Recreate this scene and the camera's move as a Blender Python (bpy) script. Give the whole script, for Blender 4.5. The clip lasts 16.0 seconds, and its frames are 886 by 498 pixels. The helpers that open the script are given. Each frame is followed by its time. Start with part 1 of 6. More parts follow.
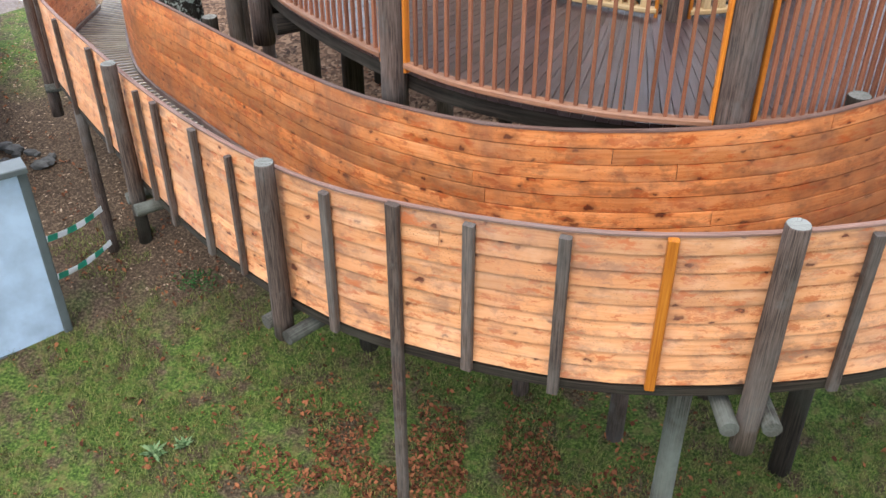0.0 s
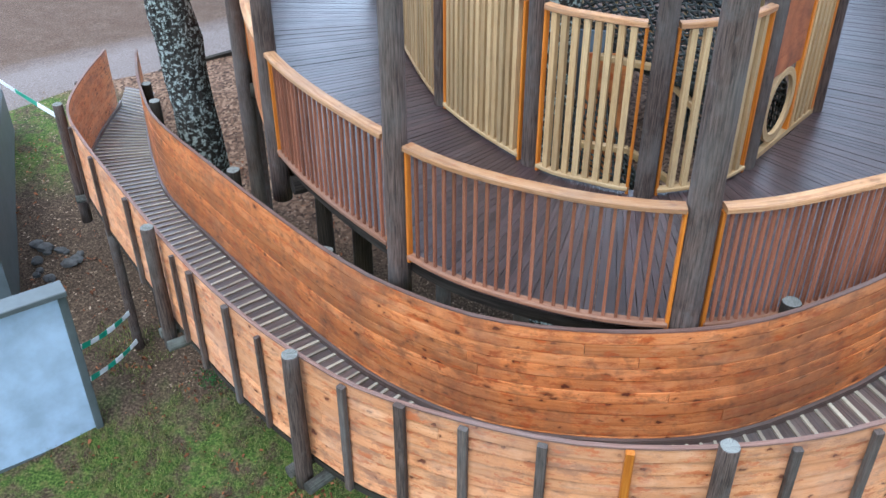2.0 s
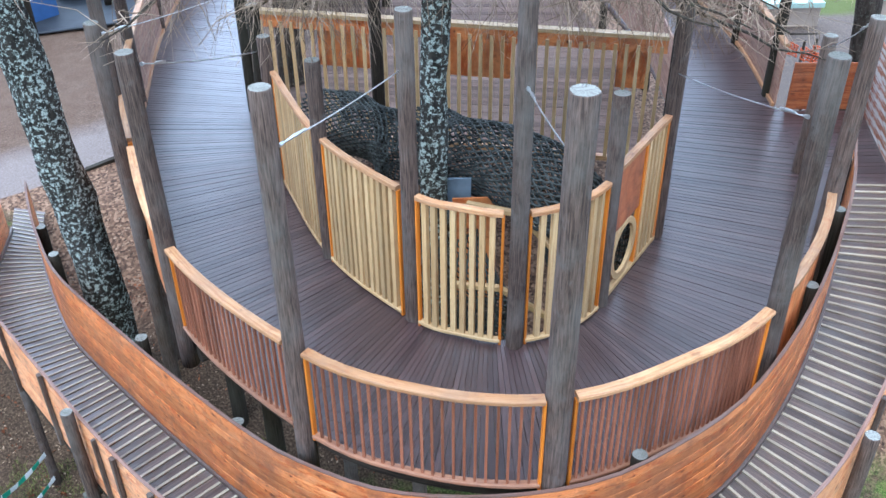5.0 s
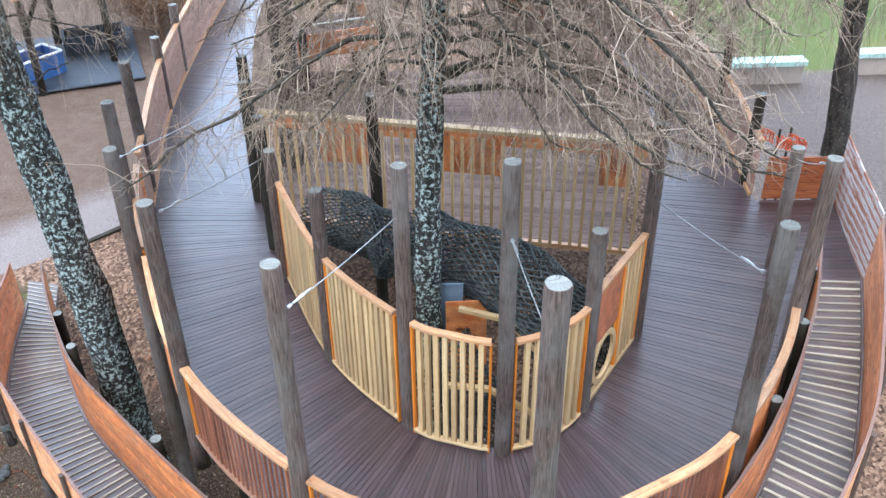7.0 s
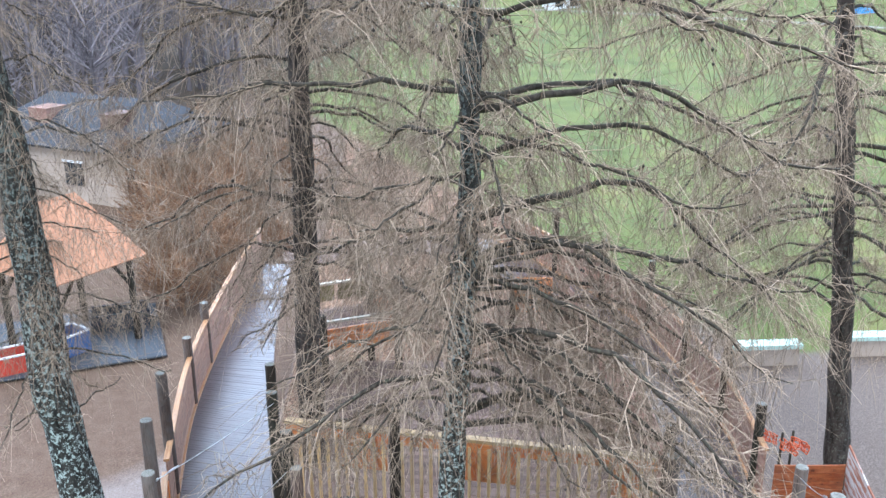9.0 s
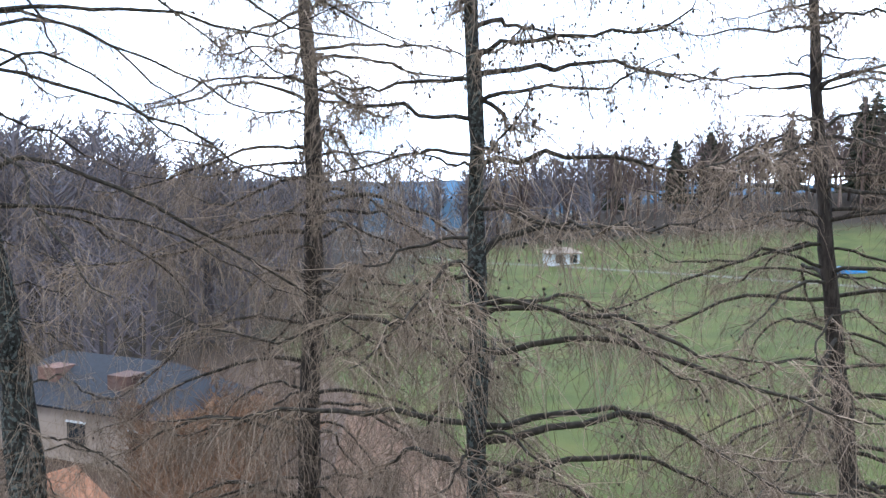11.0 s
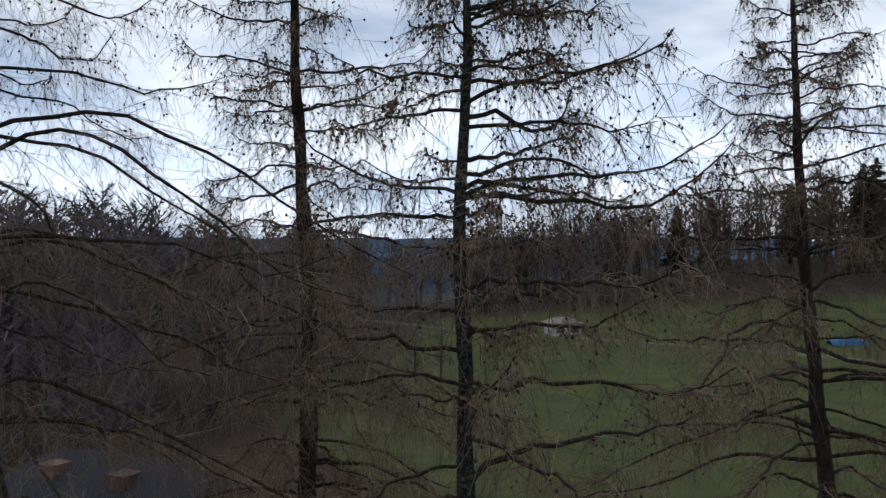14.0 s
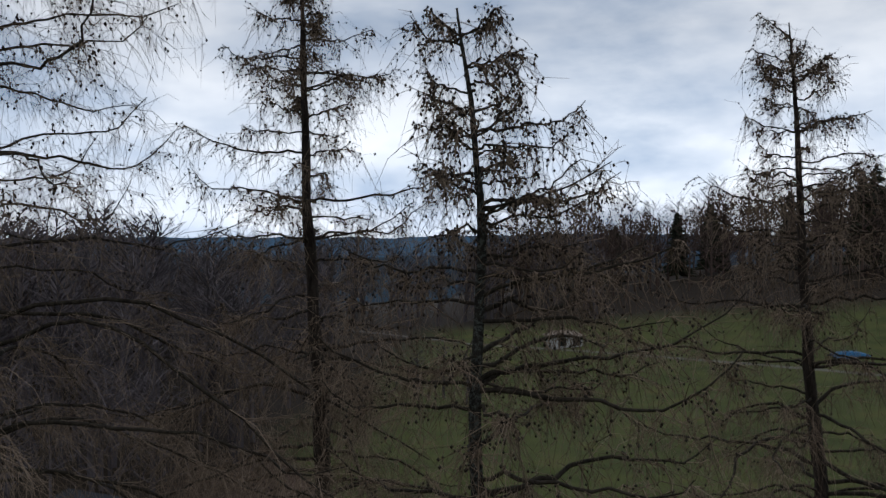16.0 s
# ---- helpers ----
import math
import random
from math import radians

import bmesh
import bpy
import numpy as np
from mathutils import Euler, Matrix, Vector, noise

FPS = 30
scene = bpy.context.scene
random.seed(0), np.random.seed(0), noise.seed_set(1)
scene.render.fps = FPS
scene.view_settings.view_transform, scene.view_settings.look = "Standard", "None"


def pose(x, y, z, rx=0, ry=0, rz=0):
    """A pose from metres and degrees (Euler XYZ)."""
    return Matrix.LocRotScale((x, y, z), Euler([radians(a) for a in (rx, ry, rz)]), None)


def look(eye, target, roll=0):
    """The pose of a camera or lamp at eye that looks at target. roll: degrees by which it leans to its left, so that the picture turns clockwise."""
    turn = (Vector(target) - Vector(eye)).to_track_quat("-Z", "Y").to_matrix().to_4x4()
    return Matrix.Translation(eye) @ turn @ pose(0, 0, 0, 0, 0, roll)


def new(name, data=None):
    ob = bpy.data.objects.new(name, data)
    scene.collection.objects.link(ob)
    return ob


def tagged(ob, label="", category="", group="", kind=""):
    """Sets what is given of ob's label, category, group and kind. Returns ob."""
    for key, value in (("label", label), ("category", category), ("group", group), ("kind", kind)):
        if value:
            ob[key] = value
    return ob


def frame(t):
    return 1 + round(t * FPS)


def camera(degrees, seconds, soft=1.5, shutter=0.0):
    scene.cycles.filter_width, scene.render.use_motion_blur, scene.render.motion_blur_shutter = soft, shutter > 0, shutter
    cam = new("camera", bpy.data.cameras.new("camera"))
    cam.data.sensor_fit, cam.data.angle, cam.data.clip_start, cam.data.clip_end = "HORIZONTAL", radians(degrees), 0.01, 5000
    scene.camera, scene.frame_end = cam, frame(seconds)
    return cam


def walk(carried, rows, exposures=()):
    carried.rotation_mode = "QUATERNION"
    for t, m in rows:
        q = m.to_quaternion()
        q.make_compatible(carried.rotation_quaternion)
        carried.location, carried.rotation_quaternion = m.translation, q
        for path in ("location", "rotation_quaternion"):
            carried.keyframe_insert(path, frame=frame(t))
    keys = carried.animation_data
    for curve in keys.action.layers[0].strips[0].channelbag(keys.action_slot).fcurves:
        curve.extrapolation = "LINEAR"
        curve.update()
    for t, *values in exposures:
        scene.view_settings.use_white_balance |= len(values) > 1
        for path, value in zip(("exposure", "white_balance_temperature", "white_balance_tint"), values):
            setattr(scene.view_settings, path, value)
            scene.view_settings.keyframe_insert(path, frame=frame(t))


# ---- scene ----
cam = camera(51.5, 16.0)

PATH = [
    (0.0, (0.464, -0.203, 6.840), (0.303, 1.437, 5.705), -0.16),
    (0.5, (0.464, -0.247, 7.206), (0.302, 1.397, 6.077), 0.04),
    (1.0, (0.467, -0.276, 7.609), (0.306, 1.366, 6.479), -0.08),
    (1.5, (0.477, -0.296, 8.014), (0.316, 1.345, 6.881), -0.22),
    (2.0, (0.482, -0.314, 8.401), (0.324, 1.327, 7.269), -0.24),
    (2.5, (0.473, -0.344, 8.756), (0.319, 1.297, 7.622), -0.23),
    (3.0, (0.453, -0.349, 9.017), (0.394, 1.299, 7.885), -0.37),
    (3.5, (0.432, -0.343, 9.185), (0.505, 1.306, 8.056), -0.58),
    (4.0, (0.436, -0.310, 9.500), (0.509, 1.338, 8.369), -0.59),
    (4.2, (0.454, -0.301, 9.629), (0.525, 1.349, 8.501), -0.63),
    (6.3, (0.673, -0.308, 11.080), (0.744, 1.331, 9.936), -0.72),
    (6.5, (0.665, -0.300, 11.207), (0.737, 1.340, 10.064), -0.74),
    (7.0, (0.634, -0.273, 11.525), (0.708, 1.381, 10.403), -0.70),
    (7.5, (0.579, -0.295, 11.817), (0.661, 1.433, 10.813), -0.64),
    (8.0, (0.490, -0.320, 12.105), (0.574, 1.464, 11.205), -0.65),
    (8.5, (0.426, -0.376, 12.450), (0.512, 1.465, 11.674), -0.50),
    (9.0, (0.396, -0.476, 12.740), (0.483, 1.411, 12.083), -0.39),
    (9.5, (0.365, -0.521, 13.056), (0.459, 1.408, 12.538), 0.10),
    (10.0, (0.397, -0.516, 13.283), (0.487, 1.444, 12.893), 0.30),
    (10.2, (0.381, -0.529, 13.349), (0.471, 1.442, 13.018), 0.40),
    (12.3, (0.314, -0.942, 14.393), (0.396, 1.056, 14.373), 0.10),
    (12.5, (0.324, -0.929, 14.493), (0.406, 1.069, 14.474), 0.20),
    (13.0, (0.362, -0.910, 14.736), (0.445, 1.088, 14.718), 0.30),
    (13.5, (0.419, -0.894, 15.076), (0.501, 1.104, 15.058), 0.30),
    (14.0, (0.449, -0.853, 15.492), (0.531, 1.145, 15.472), 0.20),
    (14.5, (0.431, -0.843, 15.954), (0.513, 1.155, 15.934), 0.10),
    (15.0, (0.377, -0.888, 16.444), (0.459, 1.110, 16.423), 0.00),
    (15.5, (0.310, -0.978, 16.959), (0.392, 1.020, 16.936), -0.10),
    (16.0, (0.280, -1.021, 17.539), (0.362, 0.977, 17.514), -0.20),
]
walk(cam, [(t, look(eye, target, roll)) for t, eye, target, roll in PATH],
     [(0.0, 1.5, 6400, 9), (1.0, 1.37, 5900, 6), (3.0, 1.36, 5300, 4), (4.2, 1.55, 5250, 4), (6.5, 1.75, 5500, 5), (8.0, 1.85, 5600, 5), (9.0, 1.8, 5600, 5), (10.2, 1.65, 5400, 6), (12.3, -0.85, 6200, 9), (13.5, -1.28, 6200, 9), (14.5, -1.4, 6300, 9), (16.0, -1.64, 6400, 9)])

# ---- light and exposure ----
world = bpy.data.worlds.new("world")
scene.world = world
world.use_nodes = True
wn, wl = world.node_tree.nodes, world.node_tree.links
wn.clear()
w_out = wn.new("ShaderNodeOutputWorld")
w_bg = wn.new("ShaderNodeBackground")
w_sky = wn.new("ShaderNodeTexSky")
w_sky.sky_type, w_sky.sun_disc = "NISHITA", False
w_sky.sun_elevation, w_sky.sun_rotation = radians(60), radians(206)
w_sky.air_density, w_sky.dust_density = 1.0, 2.0
w_co = wn.new("ShaderNodeTexCoord")
w_map = wn.new("ShaderNodeMapping")
w_map.inputs["Scale"].default_value = (1.6, 1.6, 4.2)
w_noise = wn.new("ShaderNodeTexNoise")
w_noise.inputs["Scale"].default_value, w_noise.inputs["Detail"].default_value = 2.3, 8.0
w_noise.inputs["Roughness"].default_value = 0.55
w_ramp = wn.new("ShaderNodeValToRGB")
w_ramp.color_ramp.elements[0].position, w_ramp.color_ramp.elements[0].color = 0.36, (3.7, 4.75, 6.5, 1)
w_ramp.color_ramp.elements[1].position, w_ramp.color_ramp.elements[1].color = 0.64, (9.5, 9.9, 10.7, 1)
w_mix = wn.new("ShaderNodeMix")
w_mix.data_type = "RGBA"
w_mix.inputs[0].default_value = 0.9
# the cloud is thinnest, and so brightest, on the side of the hidden sun
w_sep = wn.new("ShaderNodeSeparateXYZ")
w_side = wn.new("ShaderNodeMapRange")
w_side.interpolation_type = "SMOOTHSTEP"
w_side.inputs["From Min"].default_value, w_side.inputs["From Max"].default_value = -0.5, 1.0
w_side.inputs["To Min"].default_value, w_side.inputs["To Max"].default_value = 0.75, 2.5
w_mul = wn.new("ShaderNodeVectorMath")
w_mul.operation = "SCALE"
wl.new(w_co.outputs["Generated"], w_map.inputs[0])
wl.new(w_map.outputs[0], w_noise.inputs["Vector"])
wl.new(w_noise.outputs["Fac"], w_ramp.inputs[0])
wl.new(w_sky.outputs[0], w_mix.inputs[6])
wl.new(w_ramp.outputs[0], w_mix.inputs[7])
wl.new(w_co.outputs["Generated"], w_sep.inputs[0])
wl.new(w_sep.outputs["Y"], w_side.inputs["Value"])
wl.new(w_mix.outputs[2], w_mul.inputs[0])
wl.new(w_side.outputs[0], w_mul.inputs["Scale"])
# and whiter low over the horizon
w_low = wn.new("ShaderNodeMapRange")
w_low.inputs["From Min"].default_value, w_low.inputs["From Max"].default_value = 0.0, 0.22
w_low.inputs["To Min"].default_value, w_low.inputs["To Max"].default_value = 1.75, 1.0
w_mul2 = wn.new("ShaderNodeVectorMath")
w_mul2.operation = "SCALE"
wl.new(w_sep.outputs["Z"], w_low.inputs["Value"])
wl.new(w_mul.outputs[0], w_mul2.inputs[0])
wl.new(w_low.outputs[0], w_mul2.inputs["Scale"])
wl.new(w_mul2.outputs[0], w_bg.inputs[0])
w_bg.inputs[1].default_value = 0.10
wl.new(w_bg.outputs[0], w_out.inputs[0])

sun = new("sun", bpy.data.lights.new("sun", "SUN"))
sun.data.energy, sun.data.angle, sun.data.color = 1.1, radians(30), (1.0, 0.97, 0.93)
sun.matrix_world = look((0, 0, 0), (0.25, 0.5, -1.0))

# ---- building tools ----
rng = random.Random(7)


class Geo:
    """Collects vertices, faces and a wood-grain coordinate (along, across, piece) for one mesh."""

    def __init__(self):
        self.v, self.f, self.g = [], [], []

    def loft(self, rings, closed_ends=True, along=None, piece=0.0):
        n, base = len(rings[0]), len(self.v)
        s = 0.0
        for i, ring in enumerate(rings):
            if i:
                s += (Vector(ring[0]) - Vector(rings[i - 1][0])).length
            for j, p in enumerate(ring):
                self.v.append(tuple(p))
                self.g.append((s if along is None else along[i], j * 0.07, piece))
        for i in range(len(rings) - 1):
            for j in range(n):
                a, b = base + i * n + j, base + i * n + (j + 1) % n
                self.f.append((a, b, b + n, a + n))
        if closed_ends:
            self.f.append(tuple(range(base + n - 1, base - 1, -1)))
            last = base + (len(rings) - 1) * n
            self.f.append(tuple(range(last, last + n)))
        return self

    def beam(self, a, b, w, h, up=(0, 0, 1), piece=0.0, cut=0.0):
        """A squared timber from a to b, w wide and h high along up, with its long edges taken off by cut."""
        a, b = Vector(a), Vector(b)
        d = (b - a).normalized()
        side = d.cross(Vector(up)).normalized()
        top = side.cross(d)
        if cut:
            sec = [(-w/2+cut, -h/2), (w/2-cut, -h/2), (w/2, -h/2+cut), (w/2, h/2-cut), (w/2-cut, h/2), (-w/2+cut, h/2), (-w/2, h/2-cut), (-w/2, -h/2+cut)]
        else:
            sec = [(-w/2, -h/2), (w/2, -h/2), (w/2, h/2), (-w/2, h/2)]
        return self.loft([[p + side * x + top * y for x, y in sec] for p in (a, b)], piece=piece)

    def tube(self, pts, radii, n=8, piece=0.0, wobble=0.0):
        pts = [Vector(p) for p in pts]
        rings = []
        ref = Vector((0.31, 0.95, 0.05))
        for i, p in enumerate(pts):
            d = (pts[min(i + 1, len(pts) - 1)] - pts[max(i - 1, 0)]).normalized()
            a = d.cross(ref)
            if a.length < 0.1:
                a = d.cross(Vector((1, 0, 0)))
            a.normalize()
            b = d.cross(a)
            ring = []
            for j in range(n):
                t = 2 * math.pi * j / n
                r = radii[i]
                if wobble:
                    r *= 1 + wobble * noise.noise(Vector((math.cos(t) * 1.5 + piece * 9.1, math.sin(t) * 1.5, p.z * 1.7 + piece)))
                ring.append(p + a * (r * math.cos(t)) + b * (r * math.sin(t)))
            rings.append(ring)
        return self.loft(rings, piece=piece)

    def mesh(self, name, smooth=False):
        me = bpy.data.meshes.new(name)
        me.from_pydata(self.v, [], self.f)
        at = me.attributes.new("grain", "FLOAT_VECTOR", "POINT")
        at.data.foreach_set("vector", np.array(self.g, dtype=np.float32).ravel())
        if smooth:
            me.polygons.foreach_set("use_smooth", [len(f) == 4 for f in self.f])
        return me


def part(name, geo, material, parent=None, label="", smooth=False):
    me = geo if isinstance(geo, bpy.types.Mesh) else geo.mesh(name, smooth)
    if material and not me.materials:
        me.materials.append(material)
    ob = new(name, me)
    if parent:
        ob.parent = parent
    return tagged(ob, label)


def thing(name, label, category, group="", kind="", at=(0, 0, 0)):
    ob = new(name)
    ob.location = at
    ob.empty_display_size = 0.1
    return tagged(ob, label, category, group, kind)


def spline(pts, u):
    """Catmull-Rom through pts; u from 0 to len(pts) - 1."""
    n = len(pts) - 1
    i = min(max(int(u), 0), n - 1)
    t = u - i
    p = [Vector(pts[min(max(k, 0), n)]) for k in (i - 1, i, i + 1, i + 2)]
    if i == 0:
        p[0] = 2 * p[1] - p[2]
    if i == n - 1:
        p[3] = 2 * p[2] - p[1]
    return 0.5 * ((2 * p[1]) + (p[2] - p[0]) * t + (2 * p[0] - 5 * p[1] + 4 * p[2] - p[3]) * t * t + (3 * p[1] - p[0] - 3 * p[2] + p[3]) * t ** 3)


class Line:
    """A smooth plan line with places by distance along it."""

    def __init__(self, pts):
        self.pts = [Vector(p) for p in pts]
        n = (len(pts) - 1) * 24
        self.us = [i / 24 for i in range(n + 1)]
        ps = [spline(self.pts, u) for u in self.us]
        self.s = [0.0]
        for a, b in zip(ps, ps[1:]):
            self.s.append(self.s[-1] + (b.xy - a.xy).length)
        self.length = self.s[-1]

    def u(self, s):
        return float(np.interp(s, self.s, self.us))

    def at(self, s):
        return spline(self.pts, self.u(s))

    def normal(self, s):
        d = self.at(min(s + 0.03, self.length)) - self.at(max(s - 0.03, 0))
        return Vector((d.y, -d.x, 0)).normalized()

    def near(self, x, y):
        return min((((self.at(k * self.length / 800).xy - Vector((x, y))).length, k * self.length / 800) for k in range(801)))[1]

# ---- materials ----
def material(name, rough=0.7, spec=0.4):
    m = bpy.data.materials.new(name)
    m.use_nodes = True
    nt = m.node_tree
    bsdf = nt.nodes["Principled BSDF"]
    bsdf.inputs["Roughness"].default_value = rough
    bsdf.inputs["Specular IOR Level"].default_value = spec
    return m, nt.nodes, nt.links, bsdf


def ramp(nodes, links, source, stops):
    r = nodes.new("ShaderNodeValToRGB")
    e = r.color_ramp.elements
    while len(e) < len(stops):
        e.new(0.5)
    for k, (pos, col) in zip(e, stops):
        k.position, k.color = pos, (*col, 1)
    links.new(source, r.inputs[0])
    return r.outputs[0]


def noise_of(nodes, links, vector, scale, detail=4.0, rough=0.55, stretch=None):
    if stretch:
        mp = nodes.new("ShaderNodeMapping")
        mp.inputs["Scale"].default_value = stretch
        links.new(vector, mp.inputs[0])
        vector = mp.outputs[0]
    t = nodes.new("ShaderNodeTexNoise")
    t.inputs["Scale"].default_value, t.inputs["Detail"].default_value, t.inputs["Roughness"].default_value = scale, detail, rough
    links.new(vector, t.inputs["Vector"])
    return t.outputs["Fac"]


def blend(nodes, links, fac, a, b, mode="MIX"):
    m = nodes.new("ShaderNodeMix")
    m.data_type, m.blend_type = "RGBA", mode
    for sock, val in ((m.inputs[0], fac), (m.inputs[6], a), (m.inputs[7], b)):
        if isinstance(val, (int, float)):
            sock.default_value = val
        elif isinstance(val, tuple):
            sock.default_value = (*val, 1)
        else:
            links.new(val, sock)
    return m.outputs[2]


def bump(nodes, links, bsdf, height, strength=0.3, distance=0.01):
    b = nodes.new("ShaderNodeBump")
    b.inputs["Strength"].default_value, b.inputs["Distance"].default_value = strength, distance
    links.new(height, b.inputs["Height"])
    links.new(b.outputs[0], bsdf.inputs["Normal"])


def wood(name, pale, mid, dark, rough=0.6, knots=0.0, weather=0.0, grey=(0.12, 0.11, 0.1), spec=0.35, vary=0.35, along=0.26, wet=0.0, plainness=0.0):
    """Sawn timber: grain along the piece, knots, stains and a shift of tone from piece to piece."""
    m, n, l, b = material(name, rough, spec)
    at = n.new("ShaderNodeAttribute")
    at.attribute_name = "grain"
    info = n.new("ShaderNodeObjectInfo")
    geo = n.new("ShaderNodeNewGeometry")
    add = n.new("ShaderNodeVectorMath")
    add.operation = "MULTIPLY_ADD"
    comb = n.new("ShaderNodeCombineXYZ")
    for k in range(3):
        l.new(info.outputs["Random"], comb.inputs[k])
    add.inputs[1].default_value = (37.0, 11.0, 23.0)
    l.new(comb.outputs[0], add.inputs[0])
    l.new(at.outputs["Vector"], add.inputs[2])
    co = add.outputs[0]
    mp = n.new("ShaderNodeMapping")
    mp.inputs["Scale"].default_value = (3.6, 8.5, 1.0)
    uneven = n.new("ShaderNodeTexNoise")
    uneven.inputs["Scale"].default_value, uneven.inputs["Detail"].default_value = 26.0, 2.0
    l.new(co, uneven.inputs["Vector"])
    warp = n.new("ShaderNodeVectorMath")
    warp.operation = "MULTIPLY_ADD"
    warp.inputs[1].default_value = (0.06, 0.035, 0.0)
    l.new(uneven.outputs["Color"], warp.inputs[0])
    l.new(co, warp.inputs[2])
    l.new(warp.outputs[0], mp.inputs[0])
    vo = n.new("ShaderNodeTexVoronoi")
    vo.voronoi_dimensions = "2D"
    vo.inputs["Scale"].default_value = 1.0
    l.new(mp.outputs[0], vo.inputs["Vector"])
    # the grain flows round the knots
    push = n.new("ShaderNodeVectorMath")
    push.operation = "MULTIPLY_ADD"
    push.inputs[1].default_value = (0.0, 0.012 if knots else 0.0, 0.0)
    l.new(vo.outputs["Distance"], push.inputs[0])
    l.new(co, push.inputs[2])
    grain = noise_of(n, l, push.outputs[0], 9.0, 6.0, 0.62, (along, 8.0, 3.0))
    col = ramp(n, l, grain, ((0.34 - 0.16 * plainness, dark), (0.48, mid), (0.64 + 0.16 * plainness, pale)))
    # piece to piece
    tone = n.new("ShaderNodeMapRange")
    tone.inputs["To Min"].default_value, tone.inputs["To Max"].default_value = 1 - vary, 1 + vary * 0.6
    l.new(info.outputs["Random"], tone.inputs["Value"])
    mul = n.new("ShaderNodeVectorMath")
    mul.operation = "SCALE"
    l.new(col, mul.inputs[0])
    l.new(tone.outputs[0], mul.inputs["Scale"])
    col = mul.outputs[0]
    # some pieces are more orange than their neighbours
    seven = n.new("ShaderNodeMath")
    seven.operation = "MULTIPLY"
    seven.inputs[1].default_value = 7.31
    l.new(info.outputs["Random"], seven.inputs[0])
    part_of = n.new("ShaderNodeMath")
    part_of.operation = "FRACT"
    l.new(seven.outputs[0], part_of.inputs[0])
    warm = n.new("ShaderNodeMath")
    warm.operation = "MULTIPLY"
    warm.inputs[1].default_value = 0.4
    l.new(part_of.outputs[0], warm.inputs[0])
    if knots:
        col = blend(n, l, warm.outputs[0], col, (mid[0] * 0.95, mid[1] * 0.78, mid[2] * 0.6))
    if knots:
        size = n.new("ShaderNodeSeparateColor")
        l.new(vo.outputs["Color"], size.inputs[0])
        grow = n.new("ShaderNodeMapRange")
        grow.inputs["To Min"].default_value, grow.inputs["To Max"].default_value = 0.55, 1.9
        l.new(size.outputs[0], grow.inputs["Value"])
        far = n.new("ShaderNodeMath")
        far.operation = "MULTIPLY"
        l.new(vo.outputs["Distance"], far.inputs[0])
        l.new(grow.outputs[0], far.inputs[1])
        k = ramp(n, l, far.outputs[0], ((0.03, (1, 1, 1)), (0.06, (1, 1, 1)), (0.085, (0.42, 0.42, 0.42)), (0.2, (0, 0, 0))))
        sparse = ramp(n, l, noise_of(n, l, co, 1.1, 2.0, 0.5, (1.0, 3.0, 1.0)), ((0.36, (0.25, 0.25, 0.25)), (0.46, (1, 1, 1))))
        some = n.new("ShaderNodeMath")
        some.operation = "MULTIPLY"
        l.new(k, some.inputs[0])
        l.new(sparse, some.inputs[1])
        amt = n.new("ShaderNodeMath")
        amt.operation = "MULTIPLY"
        amt.inputs[1].default_value = knots
        l.new(some.outputs[0], amt.inputs[0])
        col = blend(n, l, amt.outputs[0], col, (mid[0] * 0.15, mid[1] * 0.09, mid[2] * 0.1))
        # smudges of resin and old water marks, drawn out along the plank
        smudge = noise_of(n, l, warp.outputs[0], 3.2, 6.0, 0.68, (1.0, 2.8, 1.0))
        sm = ramp(n, l, smudge, ((0.52, (0, 0, 0)), (0.6, (0.5 * knots, 0.5 * knots, 0.5 * knots)), (0.7, (0.8 * knots, 0.8 * knots, 0.8 * knots))))
        col = blend(n, l, sm, col, (mid[0] * 0.3, mid[1] * 0.31, mid[2] * 0.45))
        # pin knots
        mp2 = n.new("ShaderNodeMapping")
        mp2.inputs["Scale"].default_value = (11.0, 17.0, 1.0)
        l.new(warp.outputs[0], mp2.inputs[0])
        pin = n.new("ShaderNodeTexVoronoi")
        pin.voronoi_dimensions = "2D"
        l.new(mp2.outputs[0], pin.inputs["Vector"])
        pk = ramp(n, l, pin.outputs["Distance"], ((0.07, (0.8 * knots, 0.8 * knots, 0.8 * knots)), (0.13, (0, 0, 0))))
        pf = n.new("ShaderNodeMath")
        pf.operation = "MULTIPLY"
        l.new(pk, pf.inputs[0])
        l.new(ramp(n, l, noise_of(n, l, co, 4.0, 2.0), ((0.5, (0, 0, 0)), (0.56, (1, 1, 1)))), pf.inputs[1])
        col = blend(n, l, pf.outputs[0], col, (mid[0] * 0.26, mid[1] * 0.16, mid[2] * 0.16))
        red = noise_of(n, l, warp.outputs[0], 5.0, 7.0, 0.74, (1.0, 3.6, 3.0))
        rm = ramp(n, l, red, ((0.54, (0, 0, 0)), (0.57, (0.6 * knots, 0.6 * knots, 0.6 * knots)), (0.62, (0.95 * knots, 0.95 * knots, 0.95 * knots))))
        col = blend(n, l, rm, col, (mid[0] * 0.66, mid[1] * 0.4, mid[2] * 0.3))
        pale_spot = noise_of(n, l, co, 2.1, 6.0, 0.66, (1.0, 3.0, 1.0))
        pm = ramp(n, l, pale_spot, ((0.5, (0, 0, 0)), (0.68, (0.4 * knots, 0.4 * knots, 0.4 * knots))))
        col = blend(n, l, pm, col, (min(1.0, pale[0] * 1.04), pale[1] * 1.16, pale[2] * 1.38))
